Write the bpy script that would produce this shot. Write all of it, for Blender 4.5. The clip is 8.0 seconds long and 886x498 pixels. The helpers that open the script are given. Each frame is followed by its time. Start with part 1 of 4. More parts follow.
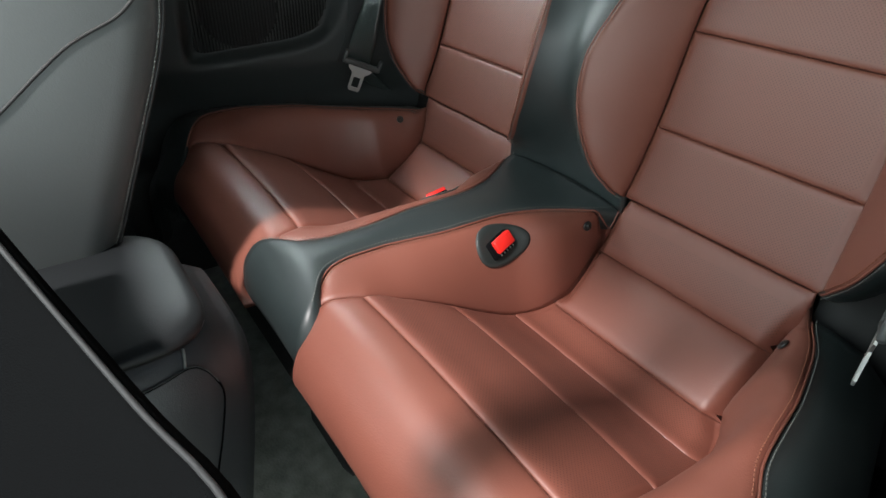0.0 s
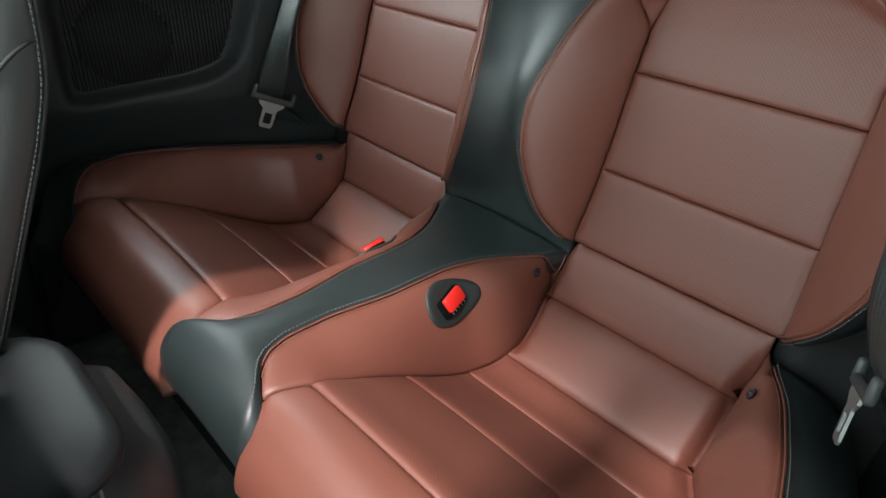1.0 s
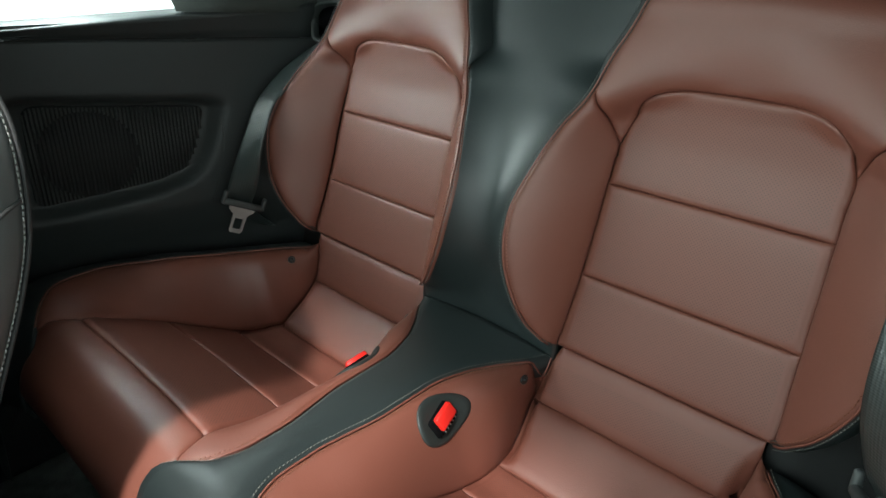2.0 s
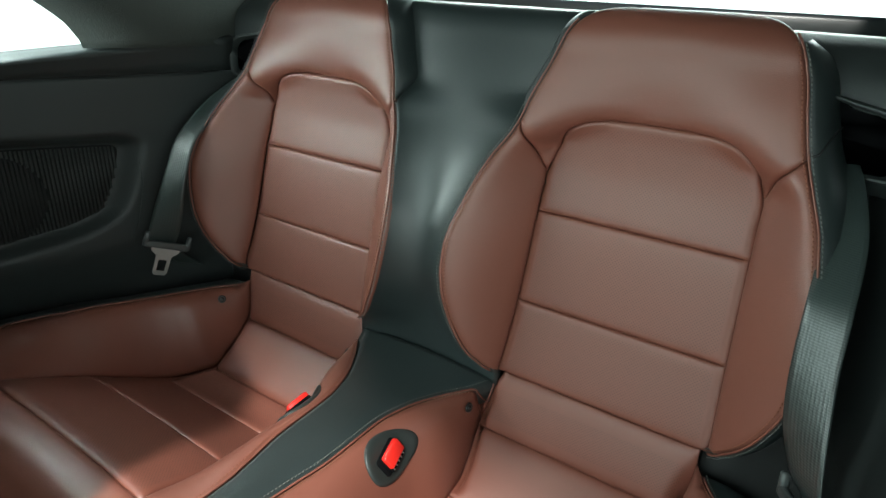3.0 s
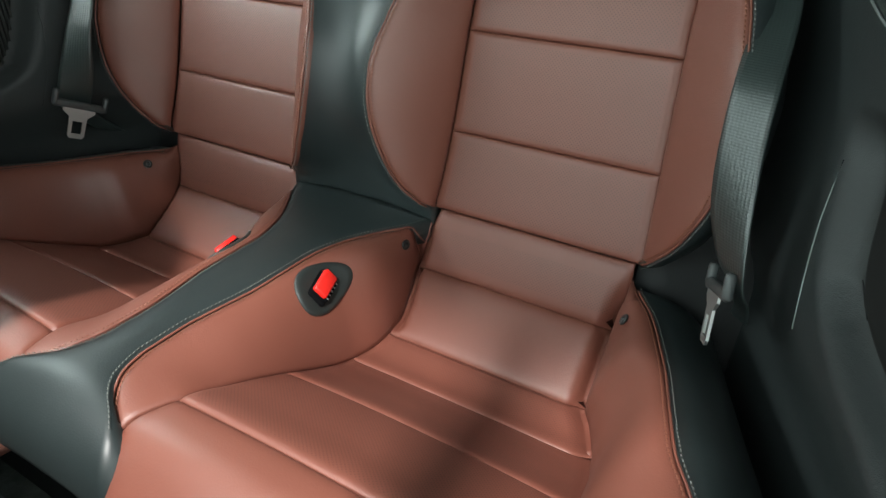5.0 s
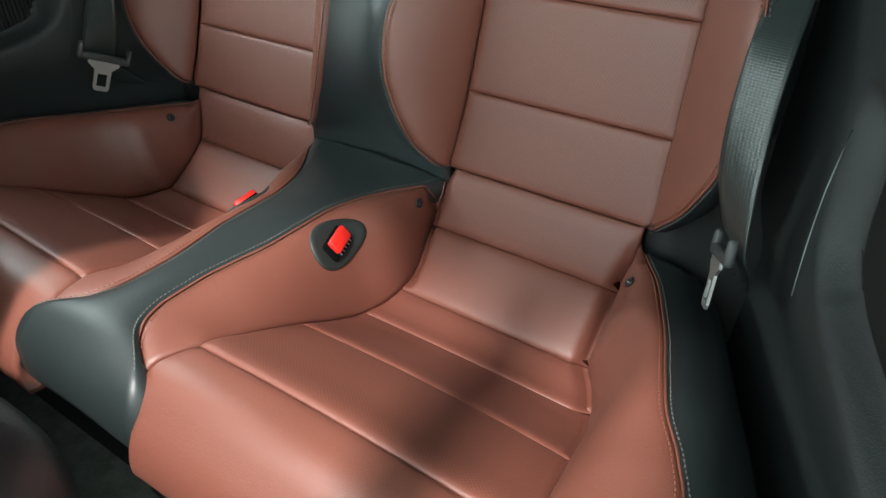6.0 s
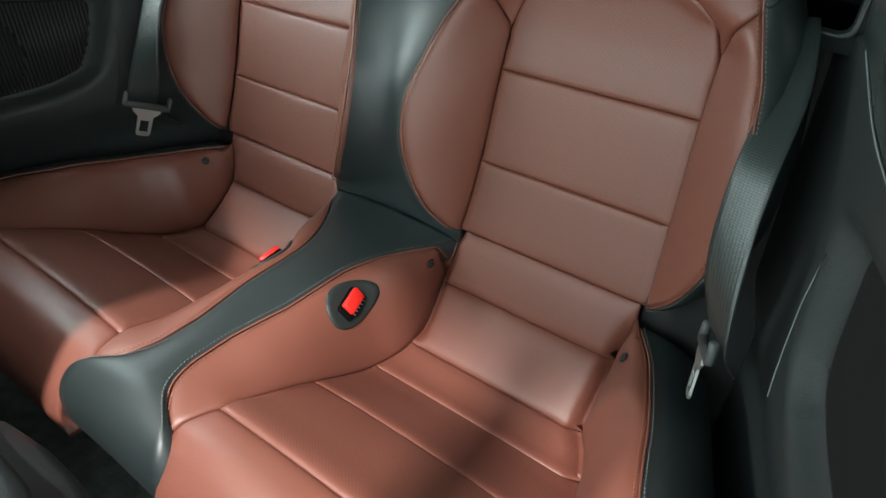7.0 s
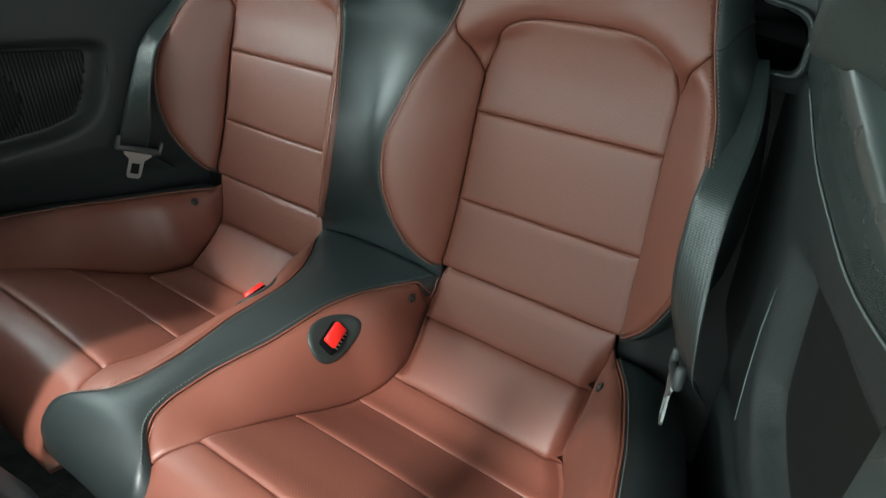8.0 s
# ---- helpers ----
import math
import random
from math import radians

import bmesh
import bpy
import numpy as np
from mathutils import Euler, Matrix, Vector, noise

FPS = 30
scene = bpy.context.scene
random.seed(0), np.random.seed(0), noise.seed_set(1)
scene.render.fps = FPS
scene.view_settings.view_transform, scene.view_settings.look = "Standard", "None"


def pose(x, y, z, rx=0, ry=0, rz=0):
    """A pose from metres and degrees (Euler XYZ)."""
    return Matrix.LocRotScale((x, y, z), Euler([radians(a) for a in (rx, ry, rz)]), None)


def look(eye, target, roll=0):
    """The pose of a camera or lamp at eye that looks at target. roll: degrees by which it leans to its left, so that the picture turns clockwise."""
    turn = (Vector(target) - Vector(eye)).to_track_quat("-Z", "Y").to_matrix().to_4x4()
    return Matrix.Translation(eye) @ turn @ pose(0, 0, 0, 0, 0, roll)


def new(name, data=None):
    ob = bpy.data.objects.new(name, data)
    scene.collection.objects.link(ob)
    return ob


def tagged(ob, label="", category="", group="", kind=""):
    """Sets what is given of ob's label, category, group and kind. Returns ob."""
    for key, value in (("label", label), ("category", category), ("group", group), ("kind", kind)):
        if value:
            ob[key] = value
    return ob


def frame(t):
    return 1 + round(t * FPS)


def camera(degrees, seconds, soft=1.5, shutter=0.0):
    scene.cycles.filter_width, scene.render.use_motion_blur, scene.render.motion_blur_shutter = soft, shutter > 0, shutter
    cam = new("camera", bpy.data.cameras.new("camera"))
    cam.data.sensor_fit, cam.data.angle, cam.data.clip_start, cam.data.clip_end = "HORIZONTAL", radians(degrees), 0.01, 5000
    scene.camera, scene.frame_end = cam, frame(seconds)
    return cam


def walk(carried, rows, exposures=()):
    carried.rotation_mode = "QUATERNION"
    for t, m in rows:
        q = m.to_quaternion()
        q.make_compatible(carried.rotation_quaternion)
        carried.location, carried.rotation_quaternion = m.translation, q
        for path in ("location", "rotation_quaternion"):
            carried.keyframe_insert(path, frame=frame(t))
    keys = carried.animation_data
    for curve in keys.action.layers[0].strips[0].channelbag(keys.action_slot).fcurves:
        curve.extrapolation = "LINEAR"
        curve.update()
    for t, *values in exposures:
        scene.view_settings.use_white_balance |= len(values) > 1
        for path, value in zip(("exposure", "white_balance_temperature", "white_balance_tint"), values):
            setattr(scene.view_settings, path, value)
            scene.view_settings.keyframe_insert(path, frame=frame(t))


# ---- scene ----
cam = camera(73.2, 8.0)
PATH = [
    (0, (0.5455, -0.0116, 0.9574), (-0.8328, 0.9737, -0.1054), 2.06),
    (0.5, (0.4912, -0.008, 0.9617), (-0.7662, 1.1428, -0.0845), 3.11),
    (1, (0.4487, 0.0015, 0.9792), (-0.7344, 1.2369, -0.0571), 3.87),
    (1.5, (0.4165, -0.0017, 1.0143), (-0.7448, 1.2922, 0.0257), 3.45),
    (1.7, (0.4092, -0.003, 1.0234), (-0.7644, 1.3335, 0.1087), 3.41),
    (2.8, (0.3853, -0.0038, 1.0442), (-0.6251, 1.5313, 0.255), 3.29),
    (3, (0.3885, -0.002, 1.0516), (-0.5871, 1.5534, 0.2585), 3.04),
    (3.5, (0.4028, 0.0093, 1.0408), (-0.5063, 1.6108, 0.2606), 2.81),
    (4, (0.4067, 0.0122, 1.0108), (-0.4772, 1.6271, 0.2294), 2.79),
    (4.5, (0.4167, 0.0069, 0.9756), (-0.4491, 1.6179, 0.1663), 2.53),
    (5, (0.4405, 0.0017, 0.9377), (-0.3782, 1.5248, -0.0673), 2.50),
    (5.2, (0.4479, -0.0005, 0.9345), (-0.3616, 1.4853, -0.1319), 2.18),
    (6.3, (0.4581, -0.0029, 0.9696), (-0.4043, 1.3943, -0.1724), 3.38),
    (6.5, (0.4608, 0.0012, 0.9935), (-0.4347, 1.3749, -0.1513), 3.28),
    (7, (0.4673, 0.0164, 1.0407), (-0.4463, 1.3812, -0.1007), 3.23),
    (7.5, (0.4688, 0.0211, 1.0529), (-0.4644, 1.4284, -0.0189), 3.11),
    (8, (0.4961, 0.0085, 1.0438), (-0.453, 1.4437, 0.0243), 2.80),
]
EXPOSURE = [(0, -0.04, 6500, 14), (1.0, -0.14, 6500, 13), (1.5, -0.2, 6500, 10), (3.0, 0.03, 6450, 3), (3.5, 0.02, 6450, 4), (4.5, 0.0, 6500, 8), (6.5, 0.1, 6500, 9), (7.5, 0.05, 6450, 6), (8, 0.06, 6450, 5)]
walk(cam, [(t, look(eye, target, roll)) for t, eye, target, roll in PATH], EXPOSURE)

from mathutils.geometry import delaunay_2d_cdt


# ---- world and light ----
world = bpy.data.worlds.new("hall")
scene.world = world
world.use_nodes = True
wn = world.node_tree.nodes
sky = wn.new("ShaderNodeTexSky")
sky.sky_type, sky.sun_disc = "NISHITA", False
sky.sun_elevation, sky.sun_rotation = radians(55), radians(150)
world.node_tree.links.new(sky.outputs[0], wn["Background"].inputs[0])
wn["Background"].inputs[1].default_value = 0.085


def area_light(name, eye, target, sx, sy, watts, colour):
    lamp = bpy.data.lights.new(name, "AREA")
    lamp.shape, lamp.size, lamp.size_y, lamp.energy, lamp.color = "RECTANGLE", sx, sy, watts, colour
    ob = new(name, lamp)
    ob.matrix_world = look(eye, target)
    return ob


# added key lamp, unseen, shining in by the windscreen; then window and open-door daylight
area_light("added_key_lamp", (0.50, -1.18, 2.45), (0.1, 0.35, 0.55), 0.13, 0.16, 128, (1.0, 0.97, 0.93))
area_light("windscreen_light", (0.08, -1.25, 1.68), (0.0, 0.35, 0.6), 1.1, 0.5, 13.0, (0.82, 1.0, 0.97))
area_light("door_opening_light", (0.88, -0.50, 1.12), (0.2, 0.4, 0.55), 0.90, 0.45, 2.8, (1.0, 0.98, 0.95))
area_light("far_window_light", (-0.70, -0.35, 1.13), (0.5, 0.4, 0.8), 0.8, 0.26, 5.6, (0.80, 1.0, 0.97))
area_light("rear_window_light", (0.0, 1.13, 1.16), (0.0, 0.66, 0.98), 0.95, 0.20, 5.0, (0.84, 1.0, 0.97))
area_light("quarter_window_light", (-0.64, 0.18, 1.07), (0.0, 0.3, 0.55), 0.45, 0.16, 5.8, (0.86, 1.0, 0.98))


# ---- materials ----
def material(name, colour, rough=0.5, metal=0.0, grain=0.0, grain_scale=400, stain=0.08, spec=0.5, perforated=False, weave=0.0, sheen=0.0, stain_scale=9):
    m = bpy.data.materials.new(name)
    m.use_nodes = True
    n, k = m.node_tree.nodes, m.node_tree.links
    b = n["Principled BSDF"]
    b.inputs["Roughness"].default_value = rough
    b.inputs["Metallic"].default_value = metal
    b.inputs["Specular IOR Level"].default_value = spec
    b.inputs["Sheen Weight"].default_value = sheen
    at = n.new("ShaderNodeTexCoord")
    big = n.new("ShaderNodeTexNoise")
    big.inputs["Scale"].default_value, big.inputs["Detail"].default_value = stain_scale, 6
    k.new(at.outputs["Object"], big.inputs["Vector"])
    mix = n.new("ShaderNodeMix")
    mix.data_type = "RGBA"
    mix.inputs["A"].default_value = (*[c * (1 - stain) for c in colour], 1)
    mix.inputs["B"].default_value = (*[min(1, c * (1 + stain)) for c in colour], 1)
    k.new(big.outputs["Fac"], mix.inputs["Factor"])
    colour_out = mix.outputs["Result"]
    rr = n.new("ShaderNodeMapRange")
    rr.inputs["To Min"].default_value, rr.inputs["To Max"].default_value = max(0.03, rough - 0.07), min(1, rough + 0.07)
    k.new(big.outputs["Fac"], rr.inputs["Value"])
    k.new(rr.outputs["Result"], b.inputs["Roughness"])
    height = None
    if grain:
        fine = n.new("ShaderNodeTexVoronoi")
        fine.inputs["Scale"].default_value = grain_scale
        k.new(at.outputs["Object"], fine.inputs["Vector"])
        soft = n.new("ShaderNodeTexNoise")
        soft.inputs["Scale"].default_value, soft.inputs["Detail"].default_value = grain_scale * 0.35, 3
        k.new(at.outputs["Object"], soft.inputs["Vector"])
        add = n.new("ShaderNodeMath")
        add.operation = "ADD"
        k.new(fine.outputs["Distance"], add.inputs[0])
        k.new(soft.outputs["Fac"], add.inputs[1])
        height = add.outputs[0]
        bump = n.new("ShaderNodeBump")
        bump.inputs["Strength"].default_value, bump.inputs["Distance"].default_value = grain, 0.0006
        k.new(height, bump.inputs["Height"])
        k.new(bump.outputs["Normal"], b.inputs["Normal"])
    if perforated or weave:
        uv = n.new("ShaderNodeUVMap")
        uv.uv_map = "UVMap"
        sep = n.new("ShaderNodeSeparateXYZ")
        k.new(uv.outputs["UV"], sep.inputs[0])

        def op(kind, *values):
            o = n.new("ShaderNodeMath")
            o.operation = kind
            for i, v in enumerate(values):
                if isinstance(v, (int, float)):
                    o.inputs[i].default_value = v
                else:
                    k.new(v, o.inputs[i])
            return o.outputs[0]

        if perforated:
            u = op("ADD", sep.outputs["X"], sep.outputs["Y"])
            v = op("SUBTRACT", sep.outputs["X"], sep.outputs["Y"])
            f = math.pi / 0.0040
            su, sv = op("SINE", op("MULTIPLY", u, f)), op("SINE", op("MULTIPLY", v, f))
            dots = op("MULTIPLY", op("ABSOLUTE", su), op("ABSOLUTE", sv))
            far = n.new("ShaderNodeUVMap")
            far.uv_map = "seam"
            away = n.new("ShaderNodeSeparateXYZ")
            k.new(far.outputs["UV"], away.inputs[0])
            hole = op("MULTIPLY", op("GREATER_THAN", dots, 0.74), op("GREATER_THAN", away.outputs["X"], 0.0075))
            dark = n.new("ShaderNodeMix")
            dark.data_type = "RGBA"
            k.new(op("MULTIPLY", hole, 0.55), dark.inputs["Factor"])
            k.new(colour_out, dark.inputs["A"])
            dark.inputs["B"].default_value = (*[c * 0.25 for c in colour], 1)
            colour_out = dark.outputs["Result"]
        else:
            rib = op("SINE", op("MULTIPLY", sep.outputs["X"], 2 * math.pi / 0.0038))
            tick = op("SINE", op("MULTIPLY", sep.outputs["Y"], 2 * math.pi / 0.0024))
            h = op("ADD", rib, op("MULTIPLY", tick, 0.6))
            bump = n.new("ShaderNodeBump")
            bump.inputs["Strength"].default_value, bump.inputs["Distance"].default_value = weave, 0.0008
            k.new(h, bump.inputs["Height"])
            k.new(bump.outputs["Normal"], b.inputs["Normal"])
    k.new(colour_out, b.inputs["Base Color"])
    return m


RED = (0.176, 0.0565, 0.0375)
red_leather = material("red_leather", RED, 0.49, spec=0.7, grain=0.12, grain_scale=650)
red_perforated = material("perforated_red_leather", RED, 0.52, spec=0.7, grain=0.1, grain_scale=650, perforated=True)
black_leather = material("black_leather", (0.014, 0.021, 0.0215), 0.47, spec=0.75, grain=0.1, grain_scale=650)
trim_plastic = material("grained_trim_plastic", (0.030, 0.035, 0.035), 0.50, spec=0.38, grain=0.25, grain_scale=900)
gloss_plastic = material("smooth_dark_plastic", (0.02, 0.022, 0.022), 0.3)
# Near-black that paints the shade inside slots and joints.
recess_shade = material("recess_shade_black", (0.005, 0.005, 0.0055), 0.9, spec=0.0)
matt_black = material("matt_black", (0.013, 0.0135, 0.014), 0.7)
grey_plastic = material("grey_plastic", (0.06, 0.066, 0.066), 0.4)
# Pale colour for edges that catch light: a painted highlight.
lit_edge_pale = material("lit_edge_pale", (0.22, 0.25, 0.24), 0.4)
carpet = material("carpet", (0.22, 0.235, 0.20), 0.95, grain=1.0, grain_scale=260, stain=0.75, sheen=0.3, stain_scale=45)
webbing = material("belt_webbing", (0.027, 0.037, 0.0355), 0.36, spec=0.9, weave=0.16)
steel = material("brushed_steel", (0.42, 0.43, 0.42), 0.52, metal=0.9, grain=0.1)
bezel_grey = material("buckle_bezel", (0.017, 0.022, 0.021), 0.48, grain=0.15, grain_scale=900)
button_red = material("red_button", (0.75, 0.022, 0.016), 0.35)
thread_grey = material("grey_thread", (0.095, 0.10, 0.092), 0.7)
thread_pale = material("pale_thread", (0.21, 0.22, 0.21), 0.6)
thread_red = material("red_thread", (0.20, 0.07, 0.04), 0.7)
headlining = material("headlining", (0.035, 0.04, 0.036), 0.9, grain=0.6, grain_scale=700)
rim_grey = material("outlet_rim", (0.026, 0.031, 0.030), 0.4)
rib_grey = material("rib_grey", (0.042, 0.046, 0.044), 0.5)
# Dark cloth taken nearly to black: the folded seat's shade is in the colour.
shaded_cloth = material("shaded_dark_seat_cloth", (0.0035, 0.0038, 0.004), 0.9, spec=0.02, grain=0.5, grain_scale=800)
lid_black = material("armrest_leather", (0.009, 0.0105, 0.0115), 0.50, spec=0.35, grain=0.1, grain_scale=650)
seat_grey = material("front_seat_leather", (0.056, 0.063, 0.063), 0.46, spec=0.65, grain=0.1, grain_scale=650)
console_black = material("console_plastic", (0.032, 0.0335, 0.036), 0.42, spec=0.5, grain=0.2, grain_scale=800)
shelf_cloth = material("shelf_cloth", (0.085, 0.098, 0.094), 0.40)
# Lighter, glossier sill copy: daylight on the near sill is put into its colour.
lit_sill_plastic = material("lit_sill_plastic", (0.062, 0.077, 0.074), 0.27, spec=0.9)
mesh_black = material("speaker_cloth", (0.010, 0.011, 0.0105), 0.7, spec=0.3)


# ---- shaping tools ----
def curve(table):
    """A smooth function through (x, y) rows."""
    xs, ys = [p[0] for p in table], [p[1] for p in table]
    n = len(xs)
    sl = [(ys[i + 1] - ys[i]) / (xs[i + 1] - xs[i]) for i in range(n - 1)]
    tg = [sl[0]] + [0 if sl[i - 1] * sl[i] <= 0 else 2 * sl[i - 1] * sl[i] / (sl[i - 1] + sl[i]) for i in range(1, n - 1)] + [sl[-1]]

    def f(x):
        if x <= xs[0]:
            return ys[0]
        if x >= xs[-1]:
            return ys[-1]
        i = 0
        while xs[i + 1] < x:
            i += 1
        h = xs[i + 1] - xs[i]
        t = (x - xs[i]) / h
        return ((2 * t**3 - 3 * t**2 + 1) * ys[i] + (t**3 - 2 * t**2 + t) * h * tg[i]
                + (-2 * t**3 + 3 * t**2) * ys[i + 1] + (t**3 - t**2) * h * tg[i + 1])
    return f


def ease(t):
    t = min(1.0, max(0.0, t))
    return t * t * (3 - 2 * t)


def mixf(a, b, t):
    return a + (b - a) * t


def spline(pts, step=0.006, closed=False):
    """Points along a smooth line through pts, about step apart."""
    P = [Vector(p) for p in pts]
    n, out = len(P), []
    for i in range(n if closed else n - 1):
        a, b, c, d = (P[(i + o) % n] if closed else P[min(n - 1, max(0, i + o))] for o in (-1, 0, 1, 2))
        m = max(1, round((c - b).length / step))
        for j in range(m):
            t = j / m
            out.append(0.5 * (2 * b + (c - a) * t + (2 * a - 5 * b + 4 * c - d) * t * t + (3 * b - a - 3 * c + d) * t**3))
    if not closed:
        out.append(P[-1])
    return out


def straight(pts, step=0.006):
    out = []
    for a, b in zip(pts, pts[1:]):
        a, b = Vector(a), Vector(b)
        m = max(1, round((b - a).length / step))
        out += [a.lerp(b, j / m) for j in range(m)]
    return out + [Vector(pts[-1])]


def mesh_from(name, verts, faces, uvs=None, smooth=True, seam=None):
    me = bpy.data.meshes.new(name)
    me.from_pydata([tuple(v) for v in verts], [], faces)
    if uvs:
        layer = me.uv_layers.new(name="UVMap")
        for loop in me.loops:
            layer.data[loop.index].uv = uvs[loop.vertex_index]
    if seam:
        layer = me.uv_layers.new(name="seam")
        for loop in me.loops:
            layer.data[loop.index].uv = (seam[loop.vertex_index], 0.0)
    if smooth:
        me.polygons.foreach_set("use_smooth", [True] * len(me.polygons))
    return me


def put(name, me, mat, parent=None, label=""):
    ob = new(name, me)
    if mat:
        me.materials.append(mat)
    ob.parent = parent
    return tagged(ob, label)


def part(name, bm, mat, parent=None, label="", smooth=True):
    me = bpy.data.meshes.new(name)
    bmesh.ops.recalc_face_normals(bm, faces=bm.faces)
    bm.to_mesh(me)
    bm.free()
    if smooth:
        me.polygons.foreach_set("use_smooth", [True] * len(me.polygons))
    return put(name, me, mat, parent, label)


def thing(name, label, category, group="", kind=""):
    return tagged(new(name), label, category, group, kind)


def edge_distance(P, poly):
    A = np.array(poly)
    B = np.roll(A, -1, 0)
    out = np.full(len(P), 9.0)
    for a, b in zip(A, B):
        d = b - a
        L = d @ d
        if L < 1e-14:
            continue
        t = np.clip(((P - a) @ d) / L, 0, 1)
        out = np.minimum(out, np.hypot(*(P - a - t[:, None] * d).T))
    return out


def inside(P, poly):
    A = np.array(poly)
    B = np.roll(A, -1, 0)
    c = np.zeros(len(P), bool)
    for (x0, y0), (x1, y1) in zip(A, B):
        if y0 == y1:
            continue
        hit = ((y0 > P[:, 1]) != (y1 > P[:, 1])) & (P[:, 0] < (x1 - x0) * (P[:, 1] - y0) / (y1 - y0) + x0)
        c ^= hit
    return c


def upholster(name, poly, surf, mat, parent, front, puff=0.005, width=0.014, grid=0.007, skirt=0.014, label="", gap=0.00035, run=None):
    """One padded panel: the outline poly on the surface surf(a, b), pulled down along its seams, with turned-in edges."""
    poly = [tuple(p) for p in poly]
    clean = [p for i, p in enumerate(poly) if math.dist(p, poly[i - 1]) > 1e-4]
    A = np.array(clean)
    # draw the outline in a little, so that a fine gap is left along the seam
    n = len(clean)
    T = np.roll(A, -1, 0) - np.roll(A, 1, 0)
    N = np.stack([-T[:, 1], T[:, 0]], 1) / np.maximum(1e-9, np.hypot(*T.T))[:, None]
    area = np.sum(A[:, 0] * np.roll(A[:, 1], -1) - np.roll(A[:, 0], -1) * A[:, 1])
    N *= 1 if area > 0 else -1
    A = A + N * gap
    clean = [tuple(p) for p in A]
    lo, hi = A.min(0), A.max(0)
    gx, gy = np.meshgrid(np.arange(lo[0], hi[0], grid), np.arange(lo[1], hi[1], grid))
    gx[::2] += grid / 2
    P = np.stack([gx.ravel(), gy.ravel()], 1)
    P = P[inside(P, clean)]
    P = P[edge_distance(P, clean) > width * 0.8 + grid * 0.4]
    # rings of points along the seam keep its roll even
    rings = []
    for d in (0.12 * width, 0.4 * width, 0.8 * width):
        R = A + N * d
        R = R[inside(R, clean)]
        rings.append(R[edge_distance(R, clean) > d * 0.97])
    P = np.concatenate(rings + [P])
    allp = [Vector(p) for p in clean] + [Vector(p) for p in P]
    v2, _, tri, *_ = delaunay_2d_cdt(allp, [(i, (i + 1) % n) for i in range(n)], [], 1, 1e-6)
    Q = np.array([tuple(v) for v in v2])
    dist = edge_distance(Q, clean)
    verts, uvs = [], []
    seam = [float(d) for d in dist]
    e = 1e-3
    ref = Vector(front)
    normals = []

    def facing(a, b):
        return (surf(a + e, b) - surf(a - e, b)).cross(surf(a, b + e) - surf(a, b - e)).normalized()

    sign = 1 if facing(*Q[int(dist.argmax())]).dot(ref) > 0 else -1
    for (a, b), d in zip(Q, dist):
        p = surf(a, b)
        nn = facing(a, b) * sign
        t = min(1.0, d / width)
        drop = puff * (1 - math.sqrt(max(0.0, 1 - (1 - t) ** 2)))
        verts.append(p - nn * drop)
        normals.append(nn)
        uvs.append((a, run(b) if run else b))
    faces = []
    for f in tri:
        a, b, c = (verts[i] for i in f[:3])
        faces.append(tuple(f) if (b - a).cross(c - a).dot(normals[f[0]]) > 0 else tuple(reversed(f)))
    count = {}
    for f in faces:
        for i in range(len(f)):
            count[(f[i], f[(i + 1) % len(f)])] = 1
    low = {}
    for (i, j) in list(count):
        if (j, i) not in count:
            for q in (i, j):
                if q not in low:
                    low[q] = len(verts)
                    verts.append(verts[q] - normals[q] * skirt)
                    uvs.append(uvs[q])
                    seam.append(0.0)
            faces.append((j, i, low[i], low[j]))
    return put(name, mesh_from(name, verts, faces, uvs, seam=seam), mat, parent, label)


def loft(rows, closed=False, cap=False):
    """A bmesh skin over rows of points."""
    bm = bmesh.new()
    V = [[bm.verts.new(p) for p in r] for r in rows]
    m = len(rows[0])
    for a, b in zip(V, V[1:]):
        for i in range(m if closed else m - 1):
            j = (i + 1) % m
            bm.faces.new((a[i], a[j], b[j], b[i]))
    if cap:
        bm.faces.new(V[0])
        bm.faces.new(list(reversed(V[-1])))
    return bm


def thick(bm, t):
    """Give a skin the thickness t, away from its normals."""
    bmesh.ops.recalc_face_normals(bm, faces=bm.faces)
    bmesh.ops.solidify(bm, geom=bm.faces[:], thickness=t)
    return bm


def tube(path, r, sides=6, closed=False):
    bm = bmesh.new()
    rings = []
    n = len(path)
    for i, p in enumerate(path):
        p = Vector(p)
        d = (Vector(path[min(n - 1, i + 1)]) - Vector(path[max(0, i - 1)])).normalized()
        q = d.to_track_quat("Z", "Y")
        rings.append([bm.verts.new(p + q @ Vector((r * math.cos(2 * math.pi * k / sides), r * math.sin(2 * math.pi * k / sides), 0))) for k in range(sides)])
    for a, b in zip(rings, rings[1:]):
        for i in range(sides):
            bm.faces.new((a[i], a[(i + 1) % sides], b[(i + 1) % sides], b[i]))
    bm.faces.new(rings[0])
    bm.faces.new(list(reversed(rings[-1])))
    return bm


def block(size, centre, bevel=0.004, segments=2, turn=None):
    bm = bmesh.new()
    bmesh.ops.create_cube(bm, size=1.0)
    bmesh.ops.scale(bm, vec=size, verts=bm.verts)
    if bevel:
        bmesh.ops.bevel(bm, geom=bm.edges[:], offset=bevel, segments=segments, affect="EDGES", profile=0.5)
    m = Matrix.Translation(centre) @ (turn.to_4x4() if turn else Matrix.Identity(4))
    bmesh.ops.transform(bm, matrix=m, verts=bm.verts)
    return bm


